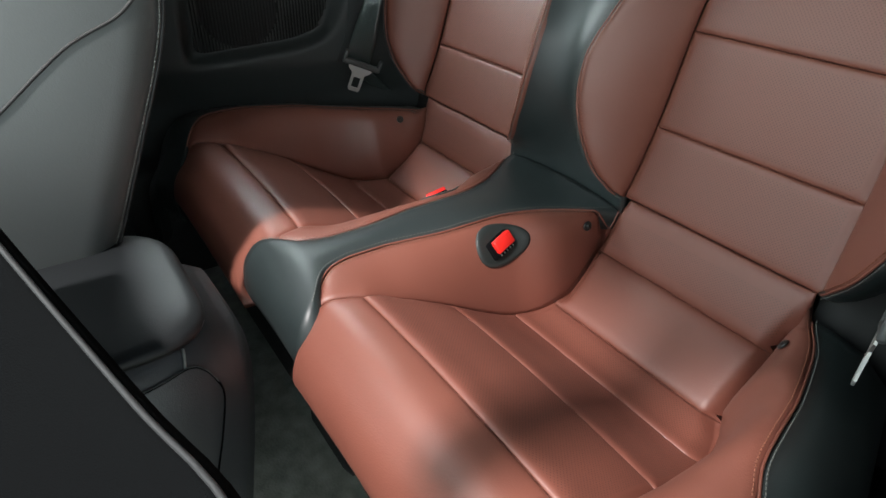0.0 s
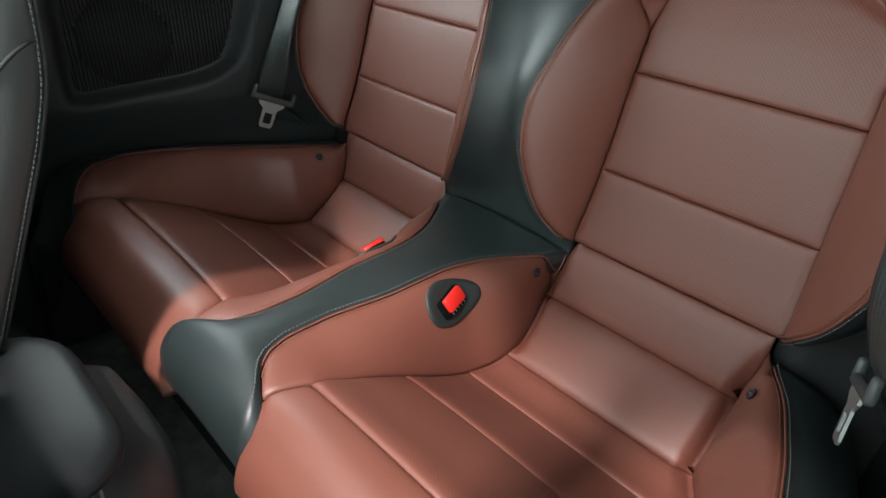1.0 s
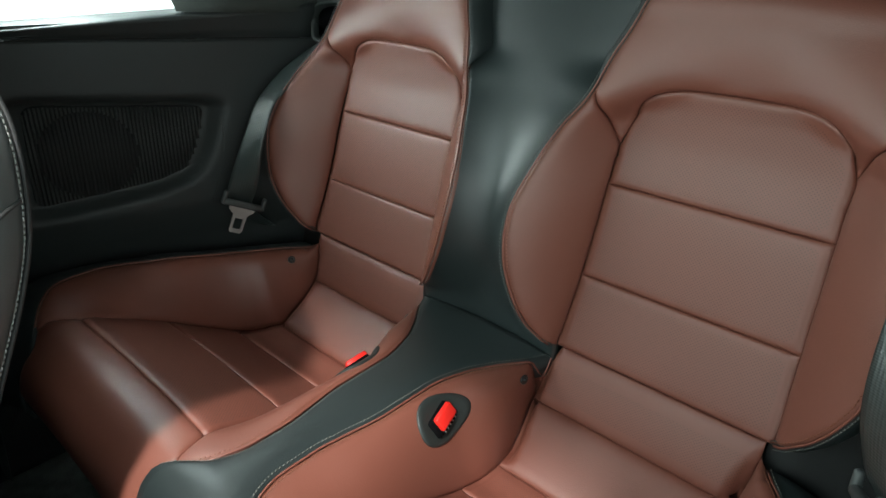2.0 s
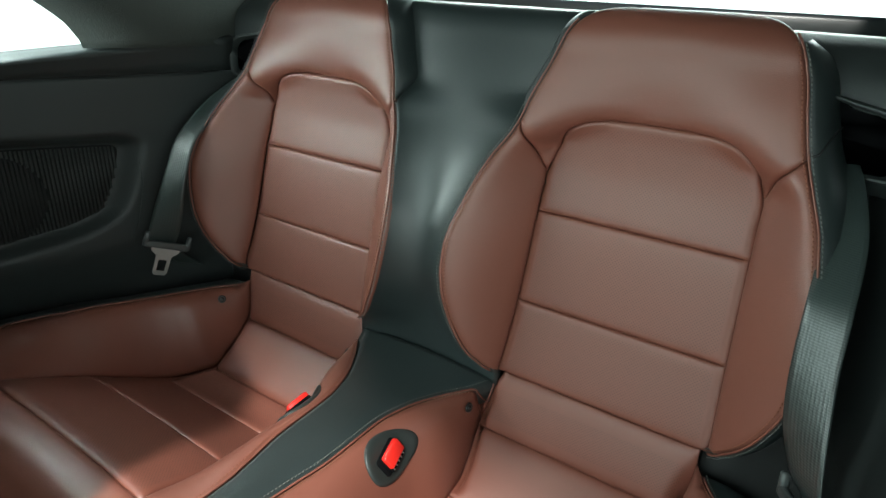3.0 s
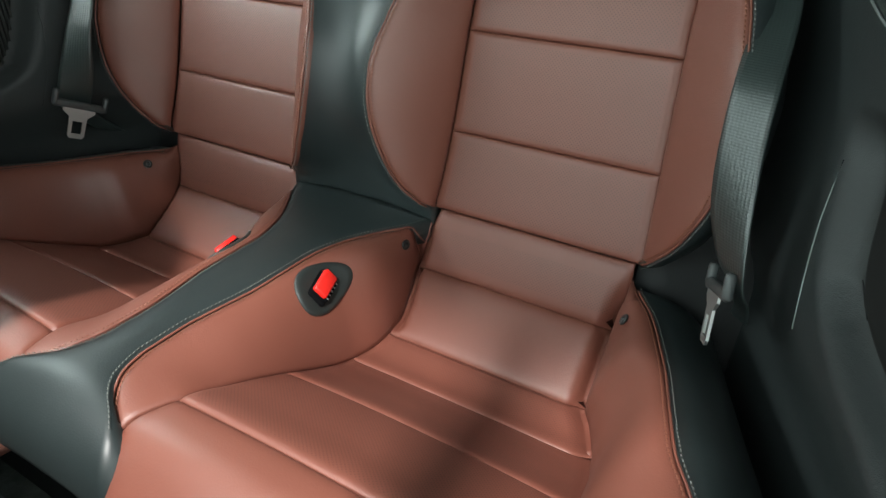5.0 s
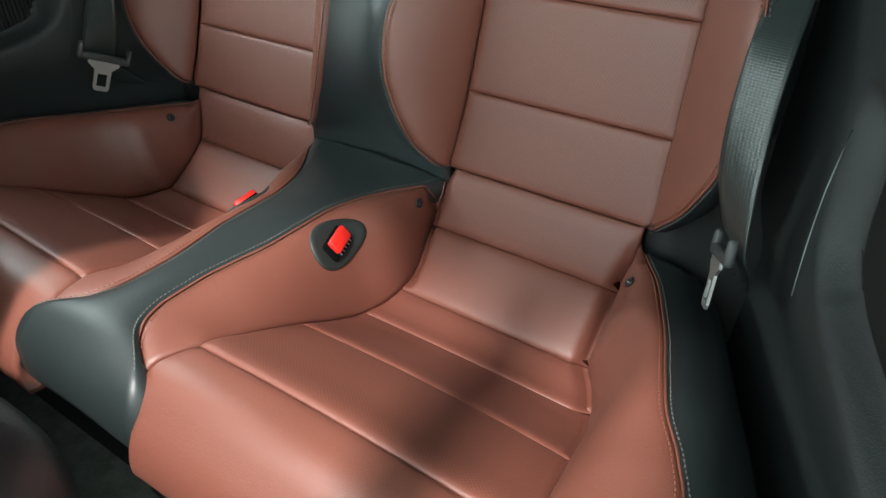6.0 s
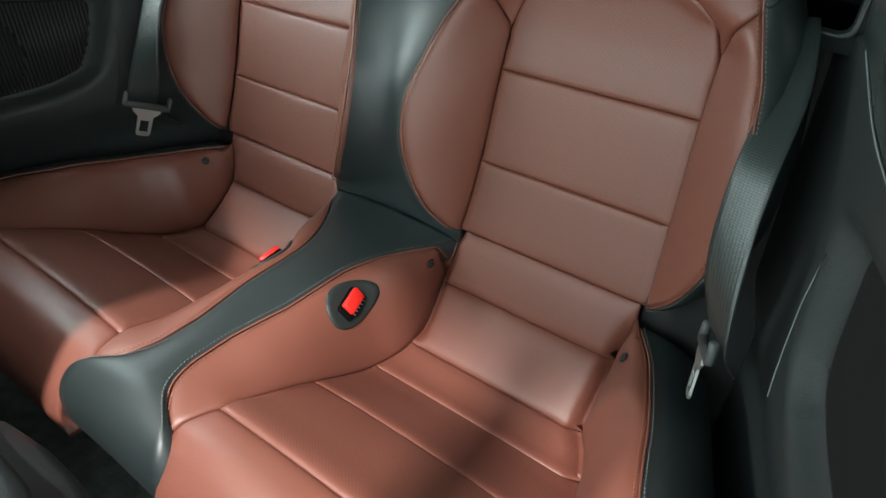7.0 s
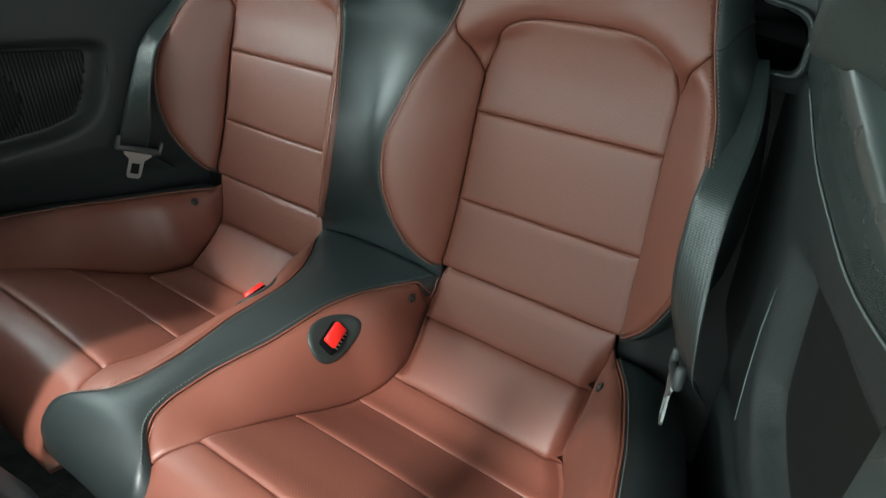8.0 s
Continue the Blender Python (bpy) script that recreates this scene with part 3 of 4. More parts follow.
# ---- belt buckles in the inner side walls ----
def buckle(m):
    root = thing("belt_buckle", "black seat belt buckle with a red release button set in leather", "belt buckle", "belt buckles")
    surf = cushion_surface(m)
    s, v = -0.170, 0.414
    P = surf(s, v)
    nn = (surf(s + 1e-3, v) - surf(s - 1e-3, v)).cross(surf(s, v + 1e-3) - surf(s, v - 1e-3)).normalized()
    if nn.z < 0:
        nn.negate()
    yv = Vector((0, 1, 0))
    yv = (yv - nn * yv.dot(nn)).normalized()
    xv = yv.cross(nn).normalized()
    R = Matrix((xv, yv, nn)).transposed()
    lean = R @ Euler((0, 0, radians(-2 * m))).to_matrix()
    turn = R @ Euler((0, 0, radians(20 * m))).to_matrix()

    def on_wall(q):
        """The point of the leather under q, along the buckle's own normal."""
        a, b = s, v
        for _ in range(6):
            p = surf(a, b)
            da, db = (surf(a + 1e-3, b) - p) * 1e3, (surf(a, b + 1e-3) - p) * 1e3
            da, db, gap = da - nn * da.dot(nn), db - nn * db.dot(nn), q - p
            gap -= nn * gap.dot(nn)
            aa, ab, bb, ga, gb = da.dot(da), da.dot(db), db.dot(db), gap.dot(da), gap.dot(db)
            det = max(1e-9, aa * bb - ab * ab)
            a, b = a + 0.8 * (ga * bb - gb * ab) / det, b + 0.8 * (gb * aa - ga * ab) / det
        return surf(a, b)

    def pick(k, h):
        """A ring shaped like a plectrum, k times its full size, at the height h."""
        ring = []
        for a in np.linspace(0, 2 * math.pi, 41)[:-1]:
            r = 1 + 0.05 * math.cos(3 * a) + 0.06 * math.cos(a)
            ring.append(on_wall(P + lean @ Vector((0.0275 * k * r * math.sin(a), 0.0385 * k * r * math.cos(a), 0))) + nn * h)
        return ring

    part("bezel", loft([pick(1.02, -0.006), pick(1.0, 0.0012), pick(0.96, 0.0026), pick(0.82, 0.0028), pick(0.62, 0.0018), pick(0.3, 0.0016)], closed=True, cap=True), bezel_grey, root, "black plectrum-shaped bezel")
    yv = turn @ Vector((0, 1, 0))
    body = part("housing", block((0.0245, 0.037, 0.014), P - nn * 0.0015, 0.003, turn=turn), recess_shade, root)
    xv = turn @ Vector((1, 0, 0))
    part("button", block((0.0180, 0.030, 0.008), P + nn * 0.0072 + yv * 0.003 - xv * 0.002 * m, 0.0025, turn=turn), button_red, root, "bright red release button")
    part("slot", block((0.0035, 0.028, 0.003), P + nn * 0.0058 + yv * 0.002 + xv * 0.0098 * m, 0.0006, turn=turn), recess_shade, root, "narrow slot for the latch")
    for k in range(5):
        part("slot_tooth", block((0.0028, 0.0016, 0.0014), P + nn * 0.0074 + yv * (0.0055 * (k - 2) + 0.002) + xv * 0.0095 * m, 0.0003, 1, turn=turn), steel, root)
    return root


for side in (1, -1):
    buckle(side)


# ---- seat belts ----
def seat_belt(m):
    root = thing("seat_belt", "dark grey woven rear seat belt with a hanging steel latch", "seat belt", "rear seat belts")
    # front edge of the webbing, and how far its width turns towards the back and down
    path = spline([(0.418, 0.690, 0.925), (0.430, 0.652, 0.908), (0.4425, 0.594, 0.872), (0.4449, 0.5403, 0.8252), (0.4473, 0.518, 0.7815), (0.4516, 0.502, 0.744), (0.4565, 0.488, 0.707), (0.463, 0.479, 0.672), (0.472, 0.490, 0.650), (0.478, 0.53, 0.61)], 0.006)
    turn = curve([(0.58, 60), (0.64, 74), (0.672, 74), (0.687, 58), (0.708, 45), (0.745, 28), (0.78, 19), (0.825, 15), (0.85, 21), (0.88, 30), (0.95, 34)])
    wide = curve([(0.58, 0.044), (0.70, 0.044), (0.745, 0.040), (0.78, 0.037), (0.83, 0.036), (0.88, 0.040), (0.95, 0.044)])
    dip = curve([(0.58, 0.3), (0.672, 0.40), (0.70, 0.12), (0.74, 0.0), (0.95, 0.0)])
    verts, faces, uvs = [], [], []
    run = 0
    for i, p in enumerate(path):
        if i:
            run += (p - path[i - 1]).length
        a = radians(turn(p.z))
        w = Vector((-math.cos(a), math.sin(a), -dip(p.z))).normalized()
        for j in range(9):
            q = p + w * (wide(p.z) * j / 8)
            verts.append(Vector((m * q.x, q.y - 0.0015 * math.sin(math.pi * j / 8), q.z)))
            uvs.append((0.044 * j / 8, run))
    for i in range(len(path) - 1):
        for j in range(8):
            a = i * 9 + j
            faces.append((a, a + 1, a + 10, a + 9))
    ob = put("webbing", mesh_from("webbing", verts, faces, uvs), webbing, root)
    mod = ob.modifiers.new("thickness", "SOLIDIFY")
    mod.thickness = 0.0014
    # latch: plastic bar over the webbing, steel tongue below
    c = Vector((m * 0.4455, 0.500, 0.661))
    wx = Vector((m * 0.22, -0.89, 0.38)).normalized()
    up = Vector((-m * 0.04, 0.22, 1)).normalized()
    up = (up - wx * up.dot(wx)).normalized()
    R = Matrix((wx, up, wx.cross(up))).transposed()
    T = lambda x, y, z: c + R @ Vector((x, y, z))
    bar = part("latch_bar", block((0.072, 0.0115, 0.0085), c - up * 0.004, 0.0035, turn=R), grey_plastic, root, "dark grey plastic latch bar")
    for sx in (-1, 1):
        part("bar_end", block((0.0075, 0.024, 0.0095), T(sx * 0.0335, 0.003, 0), 0.0034, turn=R), grey_plastic, bar)
    bm = bmesh.new()
    outer = [(-0.022, -0.008), (0.022, -0.008), (0.0215, -0.014), (0.012, -0.022), (0.0115, -0.049), (0.0085, -0.0535), (-0.0085, -0.0535), (-0.0115, -0.049), (-0.012, -0.022), (-0.0215, -0.014)]
    hole = [(-0.0068, -0.028), (0.0068, -0.028), (0.0068, -0.0465), (-0.0068, -0.0465)]
    pts = [Vector(p) for p in outer + hole]
    n = len(outer)
    ed = [(i, (i + 1) % n) for i in range(n)] + [(n + i, n + (i + 1) % 4) for i in range(4)]
    v2, _, tri, *_ = delaunay_2d_cdt(pts, ed, [], 2, 1e-6)
    V = [bm.verts.new(T(p.x, p.y, 0.001)) for p in v2]
    for f in tri:
        mid = sum((v2[i] for i in f), Vector((0, 0))) / len(f)
        if abs(mid.x) < 0.0068 and -0.0465 < mid.y < -0.028:
            continue
        bm.faces.new([V[i] for i in f])
    bmesh.ops.recalc_face_normals(bm, faces=bm.faces)
    bmesh.ops.solidify(bm, geom=bm.faces[:], thickness=0.0026)
    part("tongue", bm, steel, root, "steel latch tongue with a square hole", smooth=False)
    return root


for side in (1, -1):
    seat_belt(side)


# ---- quarter trim panels ----
def rounded(points, r, step=0.006):
    """A closed outline with its corners cut round."""
    out = []
    n = len(points)
    for i in range(n):
        p, a, b = Vector(points[i]), Vector(points[i - 1]), Vector(points[(i + 1) % n])
        ri = r[i] if isinstance(r, (list, tuple)) else r
        u, w = (a - p).normalized(), (b - p).normalized()
        s, e = p + u * ri, p + w * ri
        for t in (k / 7 for k in range(8)):
            out.append((1 - t) ** 2 * s + 2 * t * (1 - t) * p + t * t * e)
    fin = []
    for i, p in enumerate(out):
        q = out[(i + 1) % len(out)]
        k = max(1, round((q - p).length / step))
        fin += [tuple(p.lerp(q, j / k)) for j in range(k)]
    return fin


REC_OUT = rounded([(0.225, 0.842), (0.527, 0.826), (0.487, 0.705), (0.43, 0.675), (0.22, 0.650)], [0.02, 0.03, 0.04, 0.04, 0.02])
REC_IN = rounded([(0.25, 0.828), (0.494, 0.812), (0.462, 0.715), (0.43, 0.694), (0.24, 0.670)], [0.02, 0.02, 0.03, 0.04, 0.02])


def quarter_panel(m, near):
    root = thing("quarter_panel", "dark grained plastic rear side panel with a sunken speaker", "car side panel", "rear side panels", "structure")

    def wall(y, z):
        x = side_x(y)
        if z < 0.66:
            x += 0.02 * ease((0.66 - z) / 0.08)
        return x

    # the panel with its recess, one skin of grid cells shaped by the recess outline
    ys, zs = np.arange(0.15 if near else -0.12, 0.745, 0.006), np.arange(0.26, 0.918, 0.006)
    P = np.array([(y, z) for y in ys for z in zs])
    din, dout = edge_distance(P, REC_IN), edge_distance(P, REC_OUT)
    iin, iout = inside(P, REC_IN), inside(P, REC_OUT)
    verts = []
    for (y, z), a, b, i, o in zip(P, din, dout, iin, iout):
        deep = 0.0
        if i:
            deep = 0.022
        elif o:
            deep = 0.022 * ease(b / max(1e-6, a + b)) 
        verts.append((m * (wall(y, z) + deep), y, z))
    nz = len(zs)
    faces = []
    for i in range(len(ys) - 1):
        for j in range(nz - 1):
            f = (i * nz + j, i * nz + j + 1, (i + 1) * nz + j + 1, (i + 1) * nz + j)
            faces.append(f if m > 0 else f[::-1])
    ob = put("panel", mesh_from("panel", verts, faces), trim_plastic, root)
    mod = ob.modifiers.new("thickness", "SOLIDIFY")
    mod.thickness, mod.offset = 0.012, -1
    # sill on top: a rounded shoulder that leans in a little, then falls away towards the glass
    crest = (lambda y: 0.915 + 0.25 * (y - 0.31)) if near else (lambda y: 0.940 + 0.105 * (y - 0.355))
    foot = (lambda y: np.interp(y, [0.15, 0.33, 0.39, 0.45, 0.53, 0.625, 0.70], [0.90, 0.866, 0.861, 0.867, 0.880, 0.912, 0.925]) + 0.0015) if near else (lambda y: 0.9155)
    rows = []
    for y in np.arange(0.15 if near else -0.6, 0.665, 0.02):
        x, top, low = side_x(y), crest(y), foot(y)
        rows.append([(m * (x + dx), y, low + (top - low) * h) for dx, h in ((0.004, -0.02), (-0.001, 0.0), (-0.005, 0.35), (-0.012, 0.72), (-0.014, 0.86), (-0.010, 0.96), (-0.001, 1.0), (0.012, 0.99), (0.05, 0.93), (0.11, 0.85))])
    # Same sill on both sides; the near one wears the lit copy of the plastic.
    part("sill", thick(loft(rows), 0.01), lit_sill_plastic if near else trim_plastic, root, "smooth dark window sill")
    if near:
        joint = spline([(side_x(y) - 0.0012, y, z) for y, z in ((0.625, 0.911), (0.53, 0.879), (0.45, 0.866), (0.39, 0.860), (0.326, 0.865), (0.25, 0.880), (0.17, 0.90))], 0.02)
        part("joint", tube(joint, 0.0009), lit_edge_pale, root, "fine joint below the sill, its highlight painted pale")
    else:
        joint = [(m * (side_x(y) - 0.0005), y, 0.9155) for y in np.arange(-0.1, 0.66, 0.02)]
        part("joint", tube(joint, 0.0012), matt_black, root, "fine joint below the sill")
    # Line on the recess edge; the near one is pale as a painted highlight.
    edge_line = spline([(m * (side_x(y) - 0.001), y, z) for y, z in ((0.505, 0.786), (0.504, 0.737), (0.492, 0.689), (0.478, 0.652))], 0.02)
    part("recess_edge", tube(edge_line, 0.0006), lit_edge_pale if near else trim_plastic, root, "thin line along the edge of the recess")
    # speaker grille
    gx = lambda y: side_x(y) + 0.019
    face = [(y, z) for y, z in REC_IN]
    surf = lambda a, b: Vector((m * gx(a), a, b))
    grille = upholster("speaker_grille", [(0.367 + (y - 0.367) * 0.985, 0.75 + (z - 0.75) * 0.97) for y, z in face], surf, mesh_black, root, (-m, 0, 0), 0.002, 0.006, grid=0.012, skirt=0.004, label="black ribbed speaker cloth")
    cy, cz, rad = 0.322, 0.748, 0.065
    ring = lambda r, d: [(m * (gx(cy + r * math.cos(a)) - d), cy + r * math.cos(a), cz + r * math.sin(a)) for a in np.linspace(0, 2 * math.pi, 49)[:-1]]
    for y in np.arange(0.246, 0.494, 0.0052) if not near else ():
        zs2 = [z for z in np.arange(0.665, 0.834, 0.001) if inside(np.array([[y, z]]), REC_IN)[0]]
        if len(zs2) > 24:
            lo, hi = zs2[0] + 0.004, zs2[-1] - 0.004
            # the ribs are darker where the round speaker lies behind them
            reach = math.sqrt(max(0.0, rad ** 2 - (y - cy) ** 2))
            cuts = [lo, max(lo, cz - reach), min(hi, cz + reach), hi] if reach else [lo, lo, lo, hi]
            for a, b, mat in zip(cuts, cuts[1:], (rib_grey, mesh_black, rib_grey)):
                if b - a > 0.002:
                    part("rib", block((0.0012, 0.0024, b - a), (m * (gx(y) - 0.0030), y, (a + b) / 2), 0), mat, grille)
    if near:
        return root
    cone = [[(m * (gx(cy + r * math.cos(a)) - 0.0024), cy + r * math.cos(a), cz + r * math.sin(a)) for a in np.linspace(0, 2 * math.pi, 41)[:-1]] for r in (rad - 0.001, rad * 0.5, 0.0004)]
    part("speaker_disc", loft(cone, closed=True), matt_black, root, "darker round speaker behind the cloth")
    part("speaker_rim", loft([ring(rad, 0.0005), ring(rad - 0.001, 0.0034), ring(rad - 0.003, 0.0034), ring(rad - 0.004, 0.001)], closed=True), matt_black, root, "round speaker outline")
    return root


quarter_panel(1, True)
quarter_panel(-1, False)

def belt_outlet(m):
    root = thing("belt_outlet", "dark plastic seat belt outlet in the rear side trim", "belt outlet", "belt outlets")
    a, b = (Vector((m * 0.345, 0.69, 0.02)), Vector((m * 0.454, 0.658, 0.02)))
    side = (b - a).normalized()
    L = (b - a).length
    out = Vector((0, -1, 0.1)).normalized()
    at = lambda u, z, d: a + side * u + Vector((0, 0, z)) + out * d
    ring = lambda k, d: [at(p[0] + (k if p[0] < L / 2 else -k), p[1] + (k if p[1] < 0.925 else -k), d) for p in rounded([(0.0, 0.888), (0.0, 0.968), (L, 0.948), (L, 0.888)], [0.012, 0.012, 0.022, 0.012], 0.01)]
    part("frame", loft([ring(-0.001, -0.014), ring(0.0, -0.001), ring(0.001, 0.001), ring(0.003, 0.001), ring(0.0045, -0.001), ring(0.005, -0.014)], closed=True), rim_grey, root, "rounded dark plastic frame")
    part("slot", loft([ring(0.006, -0.010), ring(0.03, -0.011)], closed=True, cap=True), recess_shade, root, "slot with its inner shade painted black")
    plate = [[at(u, z, -0.012 - back) for u in np.linspace(-0.05, L + 0.012, 9)] for z, back in ((0.875, 0.0), (0.955, 0.0), (0.975, 0.004), (0.992, 0.014), (1.006, 0.030), (1.016, 0.050), (1.020, 0.075))]
    part("cover_plate", thick(loft(plate), 0.006), trim_plastic, root, "rounded cover plate round the outlet")
    return root


for m in (1, -1):
    belt_outlet(m)

# ---- shell of the car ----
def shell_sheet(name, rows, mat, label, t=0.02):
    ob = part(name, thick(loft(rows), t), mat)
    return tagged(ob, label, "car body", kind="structure")


tagged(part("floor", block((1.5, 2.2, 0.04), (0, -0.35, 0.23), 0.005), carpet), "dark green-grey loop pile carpet on the footwell floor", "carpet", kind="structure")
shell_sheet("parcel_shelf", [[(x, y, z) for x in np.linspace(-0.62, 0.62, 13)] for y, z in ((0.72, 0.24), (0.735, 0.55), (0.745, 0.96), (0.748, 1.000), (0.754, 1.015), (0.766, 1.022), (0.80, 1.024), (1.05, 1.020), (1.24, 1.016), (1.26, 0.99))], shelf_cloth, "dark parcel shelf below the rear window")
for m in (1, -1):
    edge_y = curve([(0.955, 0.470), (0.963, 0.468), (0.979, 0.460), (0.992, 0.452), (1.008, 0.437), (1.05, 0.385), (1.10, 0.32), (1.18, 0.21), (1.26, 0.08)])
    edge_x = curve([(0.955, 0.531), (0.985, 0.533), (1.03, 0.537), (1.10, 0.53), (1.18, 0.515), (1.26, 0.49)])
    rows = [[(m * (edge_x(z) - 0.055 * ease(t / 0.12) - 0.02 * t), edge_y(z) + t * (1.30 - edge_y(z)), z) for t in np.linspace(0, 1, 12)] for z in np.arange(0.955, 1.262, 0.0125)]
    shell_sheet("rear_pillar", rows, headlining, "dark cloth-covered rear pillar beside the window")
# Roof out of view; its front edge is set to keep the lamp off the backrests.
shell_sheet("ceiling", [[(x, y, 1.30 - 0.16 * max(0, y - 0.3) - 0.05 * x * x) for x in np.linspace(-0.63, 0.63, 11)] for y in np.arange(-0.165, 0.96, 0.12)], headlining, "dark roof lining out of view, its edges set to shape the light")

for m in (1, -1):
    rows = [[(m * x, base_y(min(z, 1.0)) + 0.035 + 0.06 * ((x - 0.36) / 0.16), z) for x in np.linspace(0.36, 0.53, 6)] for z in np.arange(0.42, 0.98, 0.04)]
    tagged(part("side_filler", thick(loft(rows), 0.01), matt_black), "black gap filler between backrest and side panel", "trim", kind="structure")

# Unseen rails added as light blockers; the wide one shades the near outer side.
for x, wide, z in ((0.565, 0.18, 1.26), (-0.625, 0.06, 1.20)):
    tagged(part("shade_rail", block((wide, 1.15, 0.08), (x, -0.32, z), 0.02, 3), headlining), "unseen dark rail at the roof edge, added to block light", "roof rail", kind="structure")

tagged(part("window_lip", block((1.0, 0.03, 0.05), (0, 1.25, 1.022), 0.008), gloss_plastic), "black lower frame of the rear window", "window frame", kind="structure")

def hall_floor():
    bm = bmesh.new()
    bmesh.ops.create_circle(bm, cap_ends=True, segments=48, radius=60.0)
    bmesh.ops.translate(bm, vec=(0, 0.5, 0), verts=bm.verts)
    return bm


tagged(part("ground", hall_floor(), material("hall_floor", (0.35, 0.35, 0.33), 0.35)), "pale smooth hall floor under the car", "floor", kind="structure")

# backdrop of the bright hall outside the windows
def backdrop(name, rows):
    m = bpy.data.materials.new("bright_hall")
    m.use_nodes = True
    b = m.node_tree.nodes["Principled BSDF"]
    b.inputs["Base Color"].default_value = (0.8, 0.8, 0.8, 1)
    b.inputs["Emission Color"].default_value = (0.82, 1.0, 0.97, 1)
    b.inputs["Emission Strength"].default_value = 1.6
    tagged(part(name, loft(rows), m), "bright white hall seen through the car windows", "backdrop", kind="structure")


backdrop("backdrop", [[(4.5 * math.sin(a), 0.5 + 4.5 * math.cos(a), z) for a in np.linspace(-math.pi, math.pi, 49)] for z in (0.0, 1.2, 2.2, 3.4)])


tagged(part("door_card", block((0.03, 0.95, 0.70), (-0.66, -0.59, 0.61), 0.008), trim_plastic), "dark plastic card of the closed far door", "car door", kind="structure")
tagged(part("footwell_wall", block((0.9, 0.03, 0.36), (0, 0.225, 0.36), 0.004), carpet), "carpeted front of the rear seat base", "carpet", kind="structure")

# Made-up black block in place of the shade on the far footwell floor.
tagged(part("footwell_shade_block", block((0.10, 0.9, 0.24), (-0.60, -0.22, 0.37), 0.02), matt_black), "added black block standing in for shade in the far footwell", "trim", kind="structure")

# ---- front of the cabin ----
def superellipse(cx, cy, rx, ry, p, n=48):
    return [(cx + rx * math.copysign(abs(math.cos(a)) ** (2 / p), math.cos(a)), cy + ry * math.copysign(abs(math.sin(a)) ** (2 / p), math.sin(a))) for a in np.linspace(0, 2 * math.pi, n + 1)[:-1]]


def front_seat_upright():
    root = thing("front_chair", "black leather front seat with stitched edges, seen from behind", "car seat", "front seats")
    cx = -0.34
    # The headrest above 0.98 is unseen, added to shade the far side wall.
    yr = curve([(0.28, -0.10), (0.56, 0.006), (0.65, 0.044), (0.70, 0.065), (0.75, 0.086), (0.80, 0.106), (0.845, 0.119), (0.88, 0.123), (0.92, 0.125), (0.96, 0.122), (1.04, 0.12), (1.12, 0.115), (1.15, 0.10)])
    half = curve([(0.28, 0.22), (0.45, 0.262), (0.6, 0.28), (0.75, 0.285), (0.88, 0.283), (0.915, 0.275), (0.94, 0.255), (0.96, 0.222), (0.985, 0.18), (1.03, 0.16), (1.10, 0.142), (1.14, 0.11), (1.15, 0.08)])
    deep = curve([(0.28, 0.10), (0.7, 0.10), (0.92, 0.085), (1.0, 0.07), (1.12, 0.06), (1.15, 0.035)])
    rows = []
    for z in list(np.arange(0.28, 0.90, 0.02)) + list(np.arange(0.90, 1.0, 0.008)) + list(np.arange(1.0, 1.14, 0.02)) + [1.143, 1.148, 1.15]:
        rows.append([(x, y, z) for x, y in superellipse(cx, yr(z) - deep(z), half(z), deep(z), 6, 64)])
    part("backrest", loft(rows, closed=True, cap=True), seat_grey, root)
    ring = lambda z, k, out=0.001: Vector((*superellipse(cx, yr(z) - deep(z), half(z) + out, deep(z) + out, 6, 96)[k], z))
    line = [ring(z, 9) for z in np.arange(0.36, 1.10, 0.012)]
    part("piping", tube([p + Vector((-0.002, 0.004, 0)) for p in line], 0.0018), matt_black, root, "raised black piping along the edge")
    stitches("stitching", line, lambda p: Vector((0.9, 0.3, 0)), thread_pale, root)
    # seam across the side, from the sewn edge forwards and down
    seam = [ring(z, k, 0.0004) for k, z in ((9, 0.868), (7, 0.868), (5, 0.866), (3, 0.860), (1, 0.845), (0, 0.824), (95, 0.779), (93, 0.757), (91, 0.742))]
    part("cross_seam", tube(spline(seam, 0.006), 0.0016), matt_black, root, "dark seam across the side")
    # Base drawn out to the rear as a dark blocker over the lit floor.
    part("seat_base", block((0.50, 0.70, 0.24), (-0.37, -0.29, 0.38), 0.05, 4), black_leather, root)
    return root


front_seat_upright()


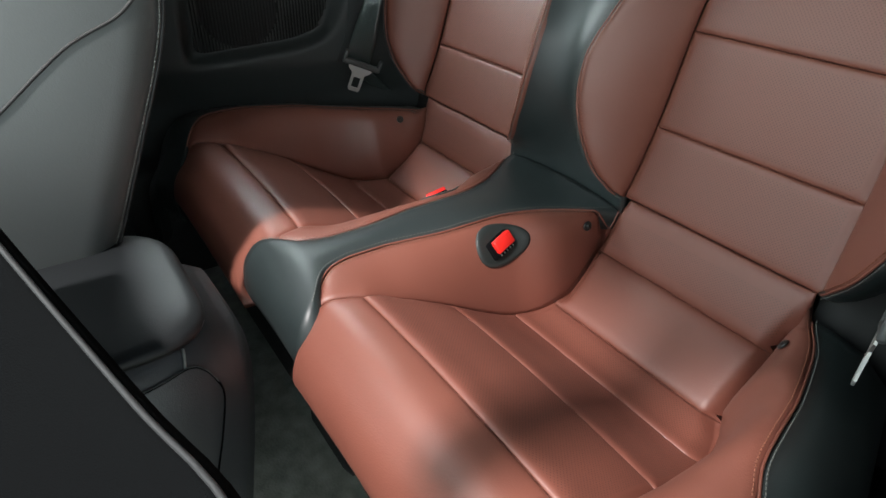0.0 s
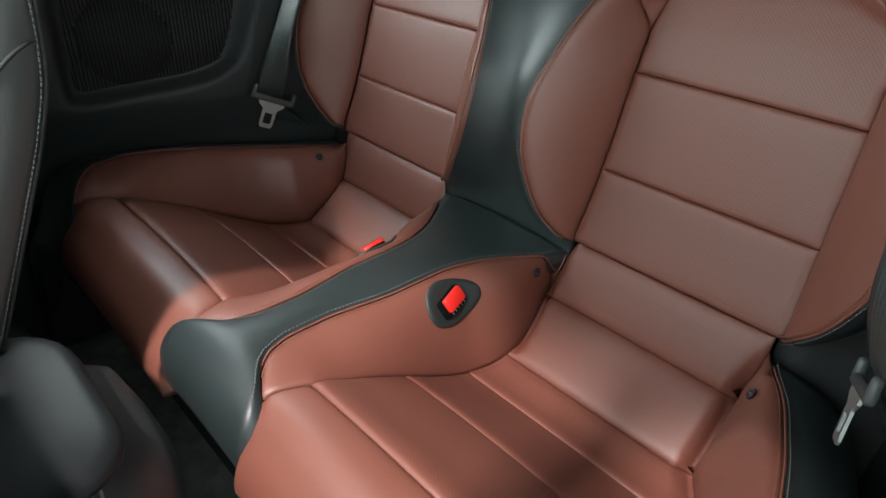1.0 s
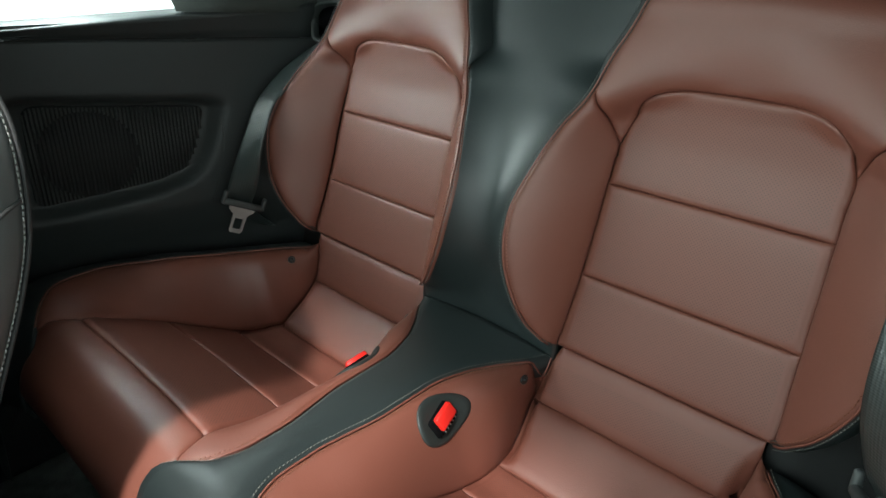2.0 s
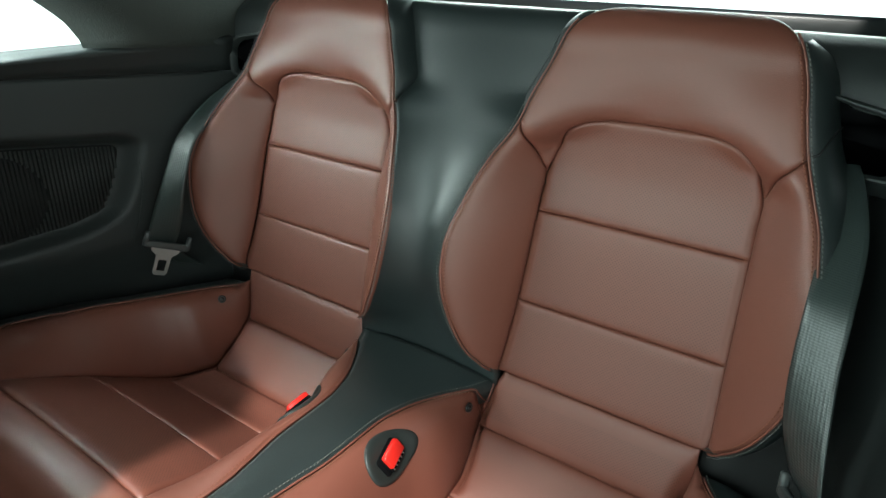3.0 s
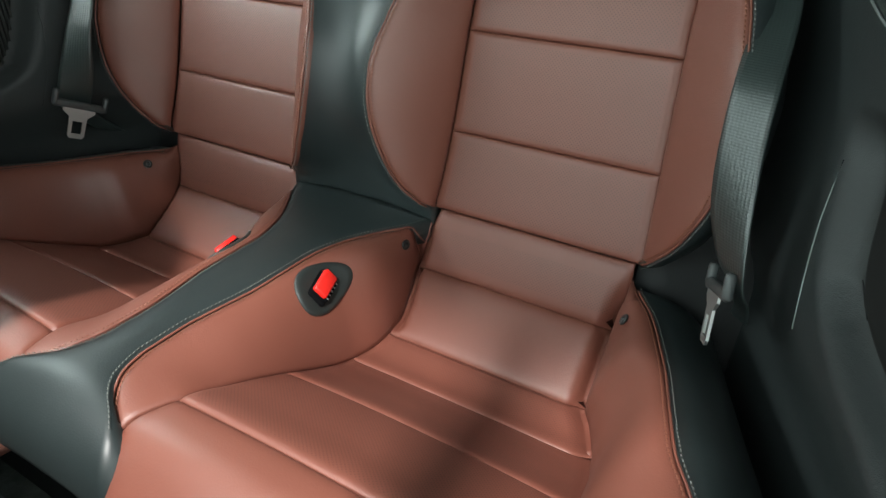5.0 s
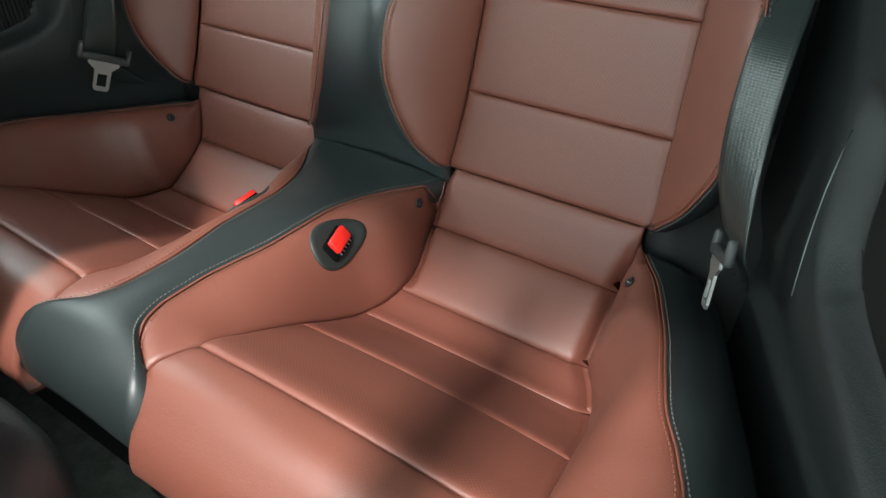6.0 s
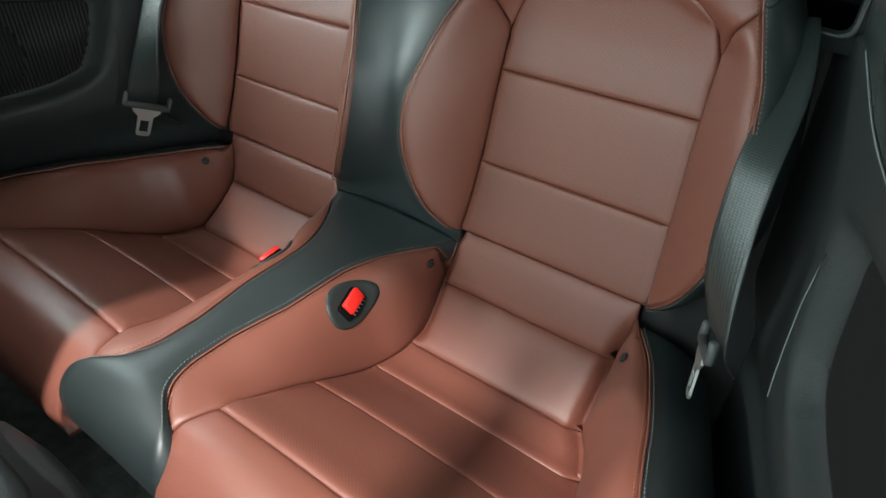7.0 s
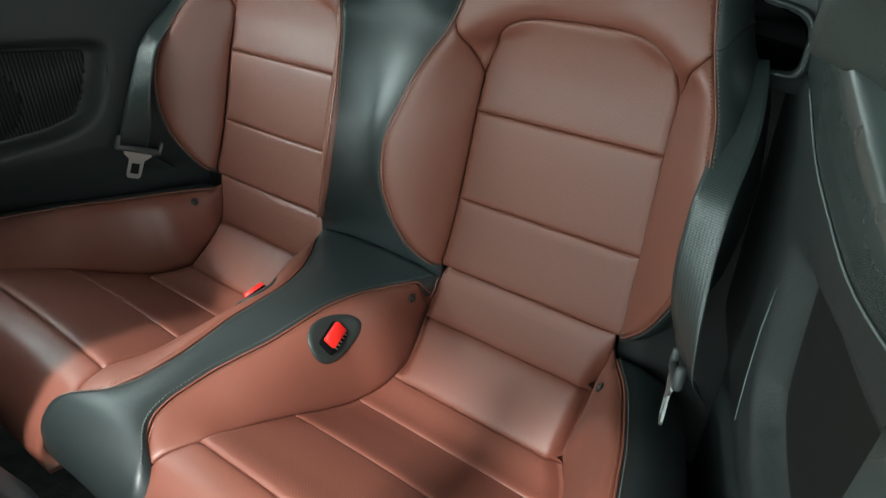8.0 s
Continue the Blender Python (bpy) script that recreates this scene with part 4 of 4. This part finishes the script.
def front_seat_folded():
    root = thing("front_chair", "black front seat tipped forward beside the open door", "car seat", "front seats")
    edge = spline([(0.03, -0.082, 0.765), (0.104, -0.056, 0.727), (0.177, -0.032, 0.699), (0.253, -0.010, 0.684), (0.317, 0.009, 0.680), (0.40, 0.020, 0.675)], 0.02)
    rows = []
    away = Vector((-0.01, -0.32, -0.24))
    for p in edge:
        out = [p + away * t + Vector((-0.03, 0.0, -0.03)) * math.sin(t * math.pi) for t in (0.0, 0.03, 0.12, 0.3, 0.6, 1.0)]
        rows.append(out)
    part("backrest", thick(loft(rows), 0.012), shaded_cloth, root)
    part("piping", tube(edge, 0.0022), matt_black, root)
    part("seat_base", block((0.46, 0.50, 0.18), (0.37, -0.48, 0.36), 0.05, 4), shaded_cloth, root)
    part("headrest", block((0.25, 0.14, 0.20), (0.40, -0.98, 0.74), 0.05, 4, turn=Euler((radians(70), 0, 0)).to_matrix()), shaded_cloth, root)
    part("shoulder", block((0.44, 0.18, 0.40), (0.38, -0.66, 0.62), 0.06, 4, turn=Euler((radians(62), 0, 0)).to_matrix()), shaded_cloth, root)
    return root


front_seat_folded()


def console():
    root = thing("centre_console", "black padded centre console with an armrest lid", "console")
    cx = -0.025
    root.location = (0.032, -0.002, 0.020)
    rows = []
    for y, w, top in ((-0.75, 0.115, 0.565), (-0.3, 0.118, 0.585), (0.0, 0.118, 0.592), (0.05, 0.114, 0.588), (0.085, 0.10, 0.57), (0.105, 0.075, 0.53), (0.112, 0.04, 0.46)):
        ring = []
        for k in range(25):
            a = math.pi * k / 24
            x = cx + w * math.copysign(abs(math.cos(a)) ** 0.5, math.cos(a))
            z = 0.30 + (top - 0.30) * abs(math.sin(a)) ** 0.5
            ring.append((x, y - 0.05 * (1 - (z - 0.25) / 0.3) * (y > -0.1), z))
        ring = [(ring[0][0], ring[0][1] - 0.03, 0.20)] + ring + [(ring[-1][0], ring[-1][1] - 0.03, 0.20)]
        rows.append(ring)
    bm = loft(rows)
    bm.faces.new([v for v in bm.verts][-27:])
    part("body", bm, console_black, root)
    # padded lid
    rows = []
    out = rounded([(cx - 0.115, -0.42), (cx - 0.115, 0.066), (cx + 0.105, 0.066), (cx + 0.105, -0.42)], [0.02, 0.075, 0.06, 0.02], 0.015)
    mid = Vector((cx - 0.005, -0.17))
    for inset, z in ((0.008, 0.586), (0.001, 0.588), (0.0, 0.593), (0.004, 0.598), (0.014, 0.602), (0.05, 0.605), (0.10, 0.606)):
        ring = []
        for p in out:
            v = Vector(p) - mid
            k = 1 - inset / 0.115
            ring.append((mid.x + v.x * k, mid.y + v.y * (1 - inset / 0.24), z))
        rows.append(ring)
    part("armrest_lid", loft(rows, closed=True, cap=True), lid_black, root, "smooth black padded armrest lid")
    part("trim_edge", tube([(0.0585, 0.036, 0.574), (0.0615, 0.035, 0.566), (0.0662, 0.033, 0.557)], 0.0014), lit_edge_pale, root, "pale lit edge of the trim joint")
    line = spline([(0.0775, -0.06, 0.549), (0.0745, -0.02, 0.552), (0.0715, 0.012, 0.555), (0.0675, 0.036, 0.558), (0.069, 0.047, 0.553), (0.071, 0.0555, 0.538), (0.0735, 0.0592, 0.518), (0.0815, 0.0495, 0.481), (0.0875, 0.037, 0.442), (0.0905, 0.029, 0.41)], 0.005)
    part("flap_joint", tube(line, 0.0010), recess_shade, root, "joint of the side flap")
    # Grey tube above the joint, painting the light along the flap's edge.
    part("flap_edge", tube([p + Vector((0.0006, 0.0, 0.0016)) for p in line[:26]], 0.0006), grey_plastic, root, "thin lit edge of the side flap")
    return root


console()


# Unseen strap, added so that its shadow falls across the near cushion and pads.
def shadow_strap():
    root = thing("unseen_shadow_strap", "unseen dark strap added to cast a shadow band on the near seat", "seat belt")
    path = spline([(0.357, -0.15, 0.98), (0.361, -0.15, 1.076), (0.357, -0.15, 1.23), (0.385, -0.15, 1.345)], 0.02)
    rows = [[p + Vector((0.023 * t, 0, 0)) for t in (-1, -0.5, 0, 0.5, 1)] for p in path]
    part("webbing", thick(loft(rows), 0.0015), webbing, root)
    part("strap_mount", block((0.075, 0.02, 0.03), (0.389, -0.145, 1.345), 0.006), gloss_plastic, root)


shadow_strap()
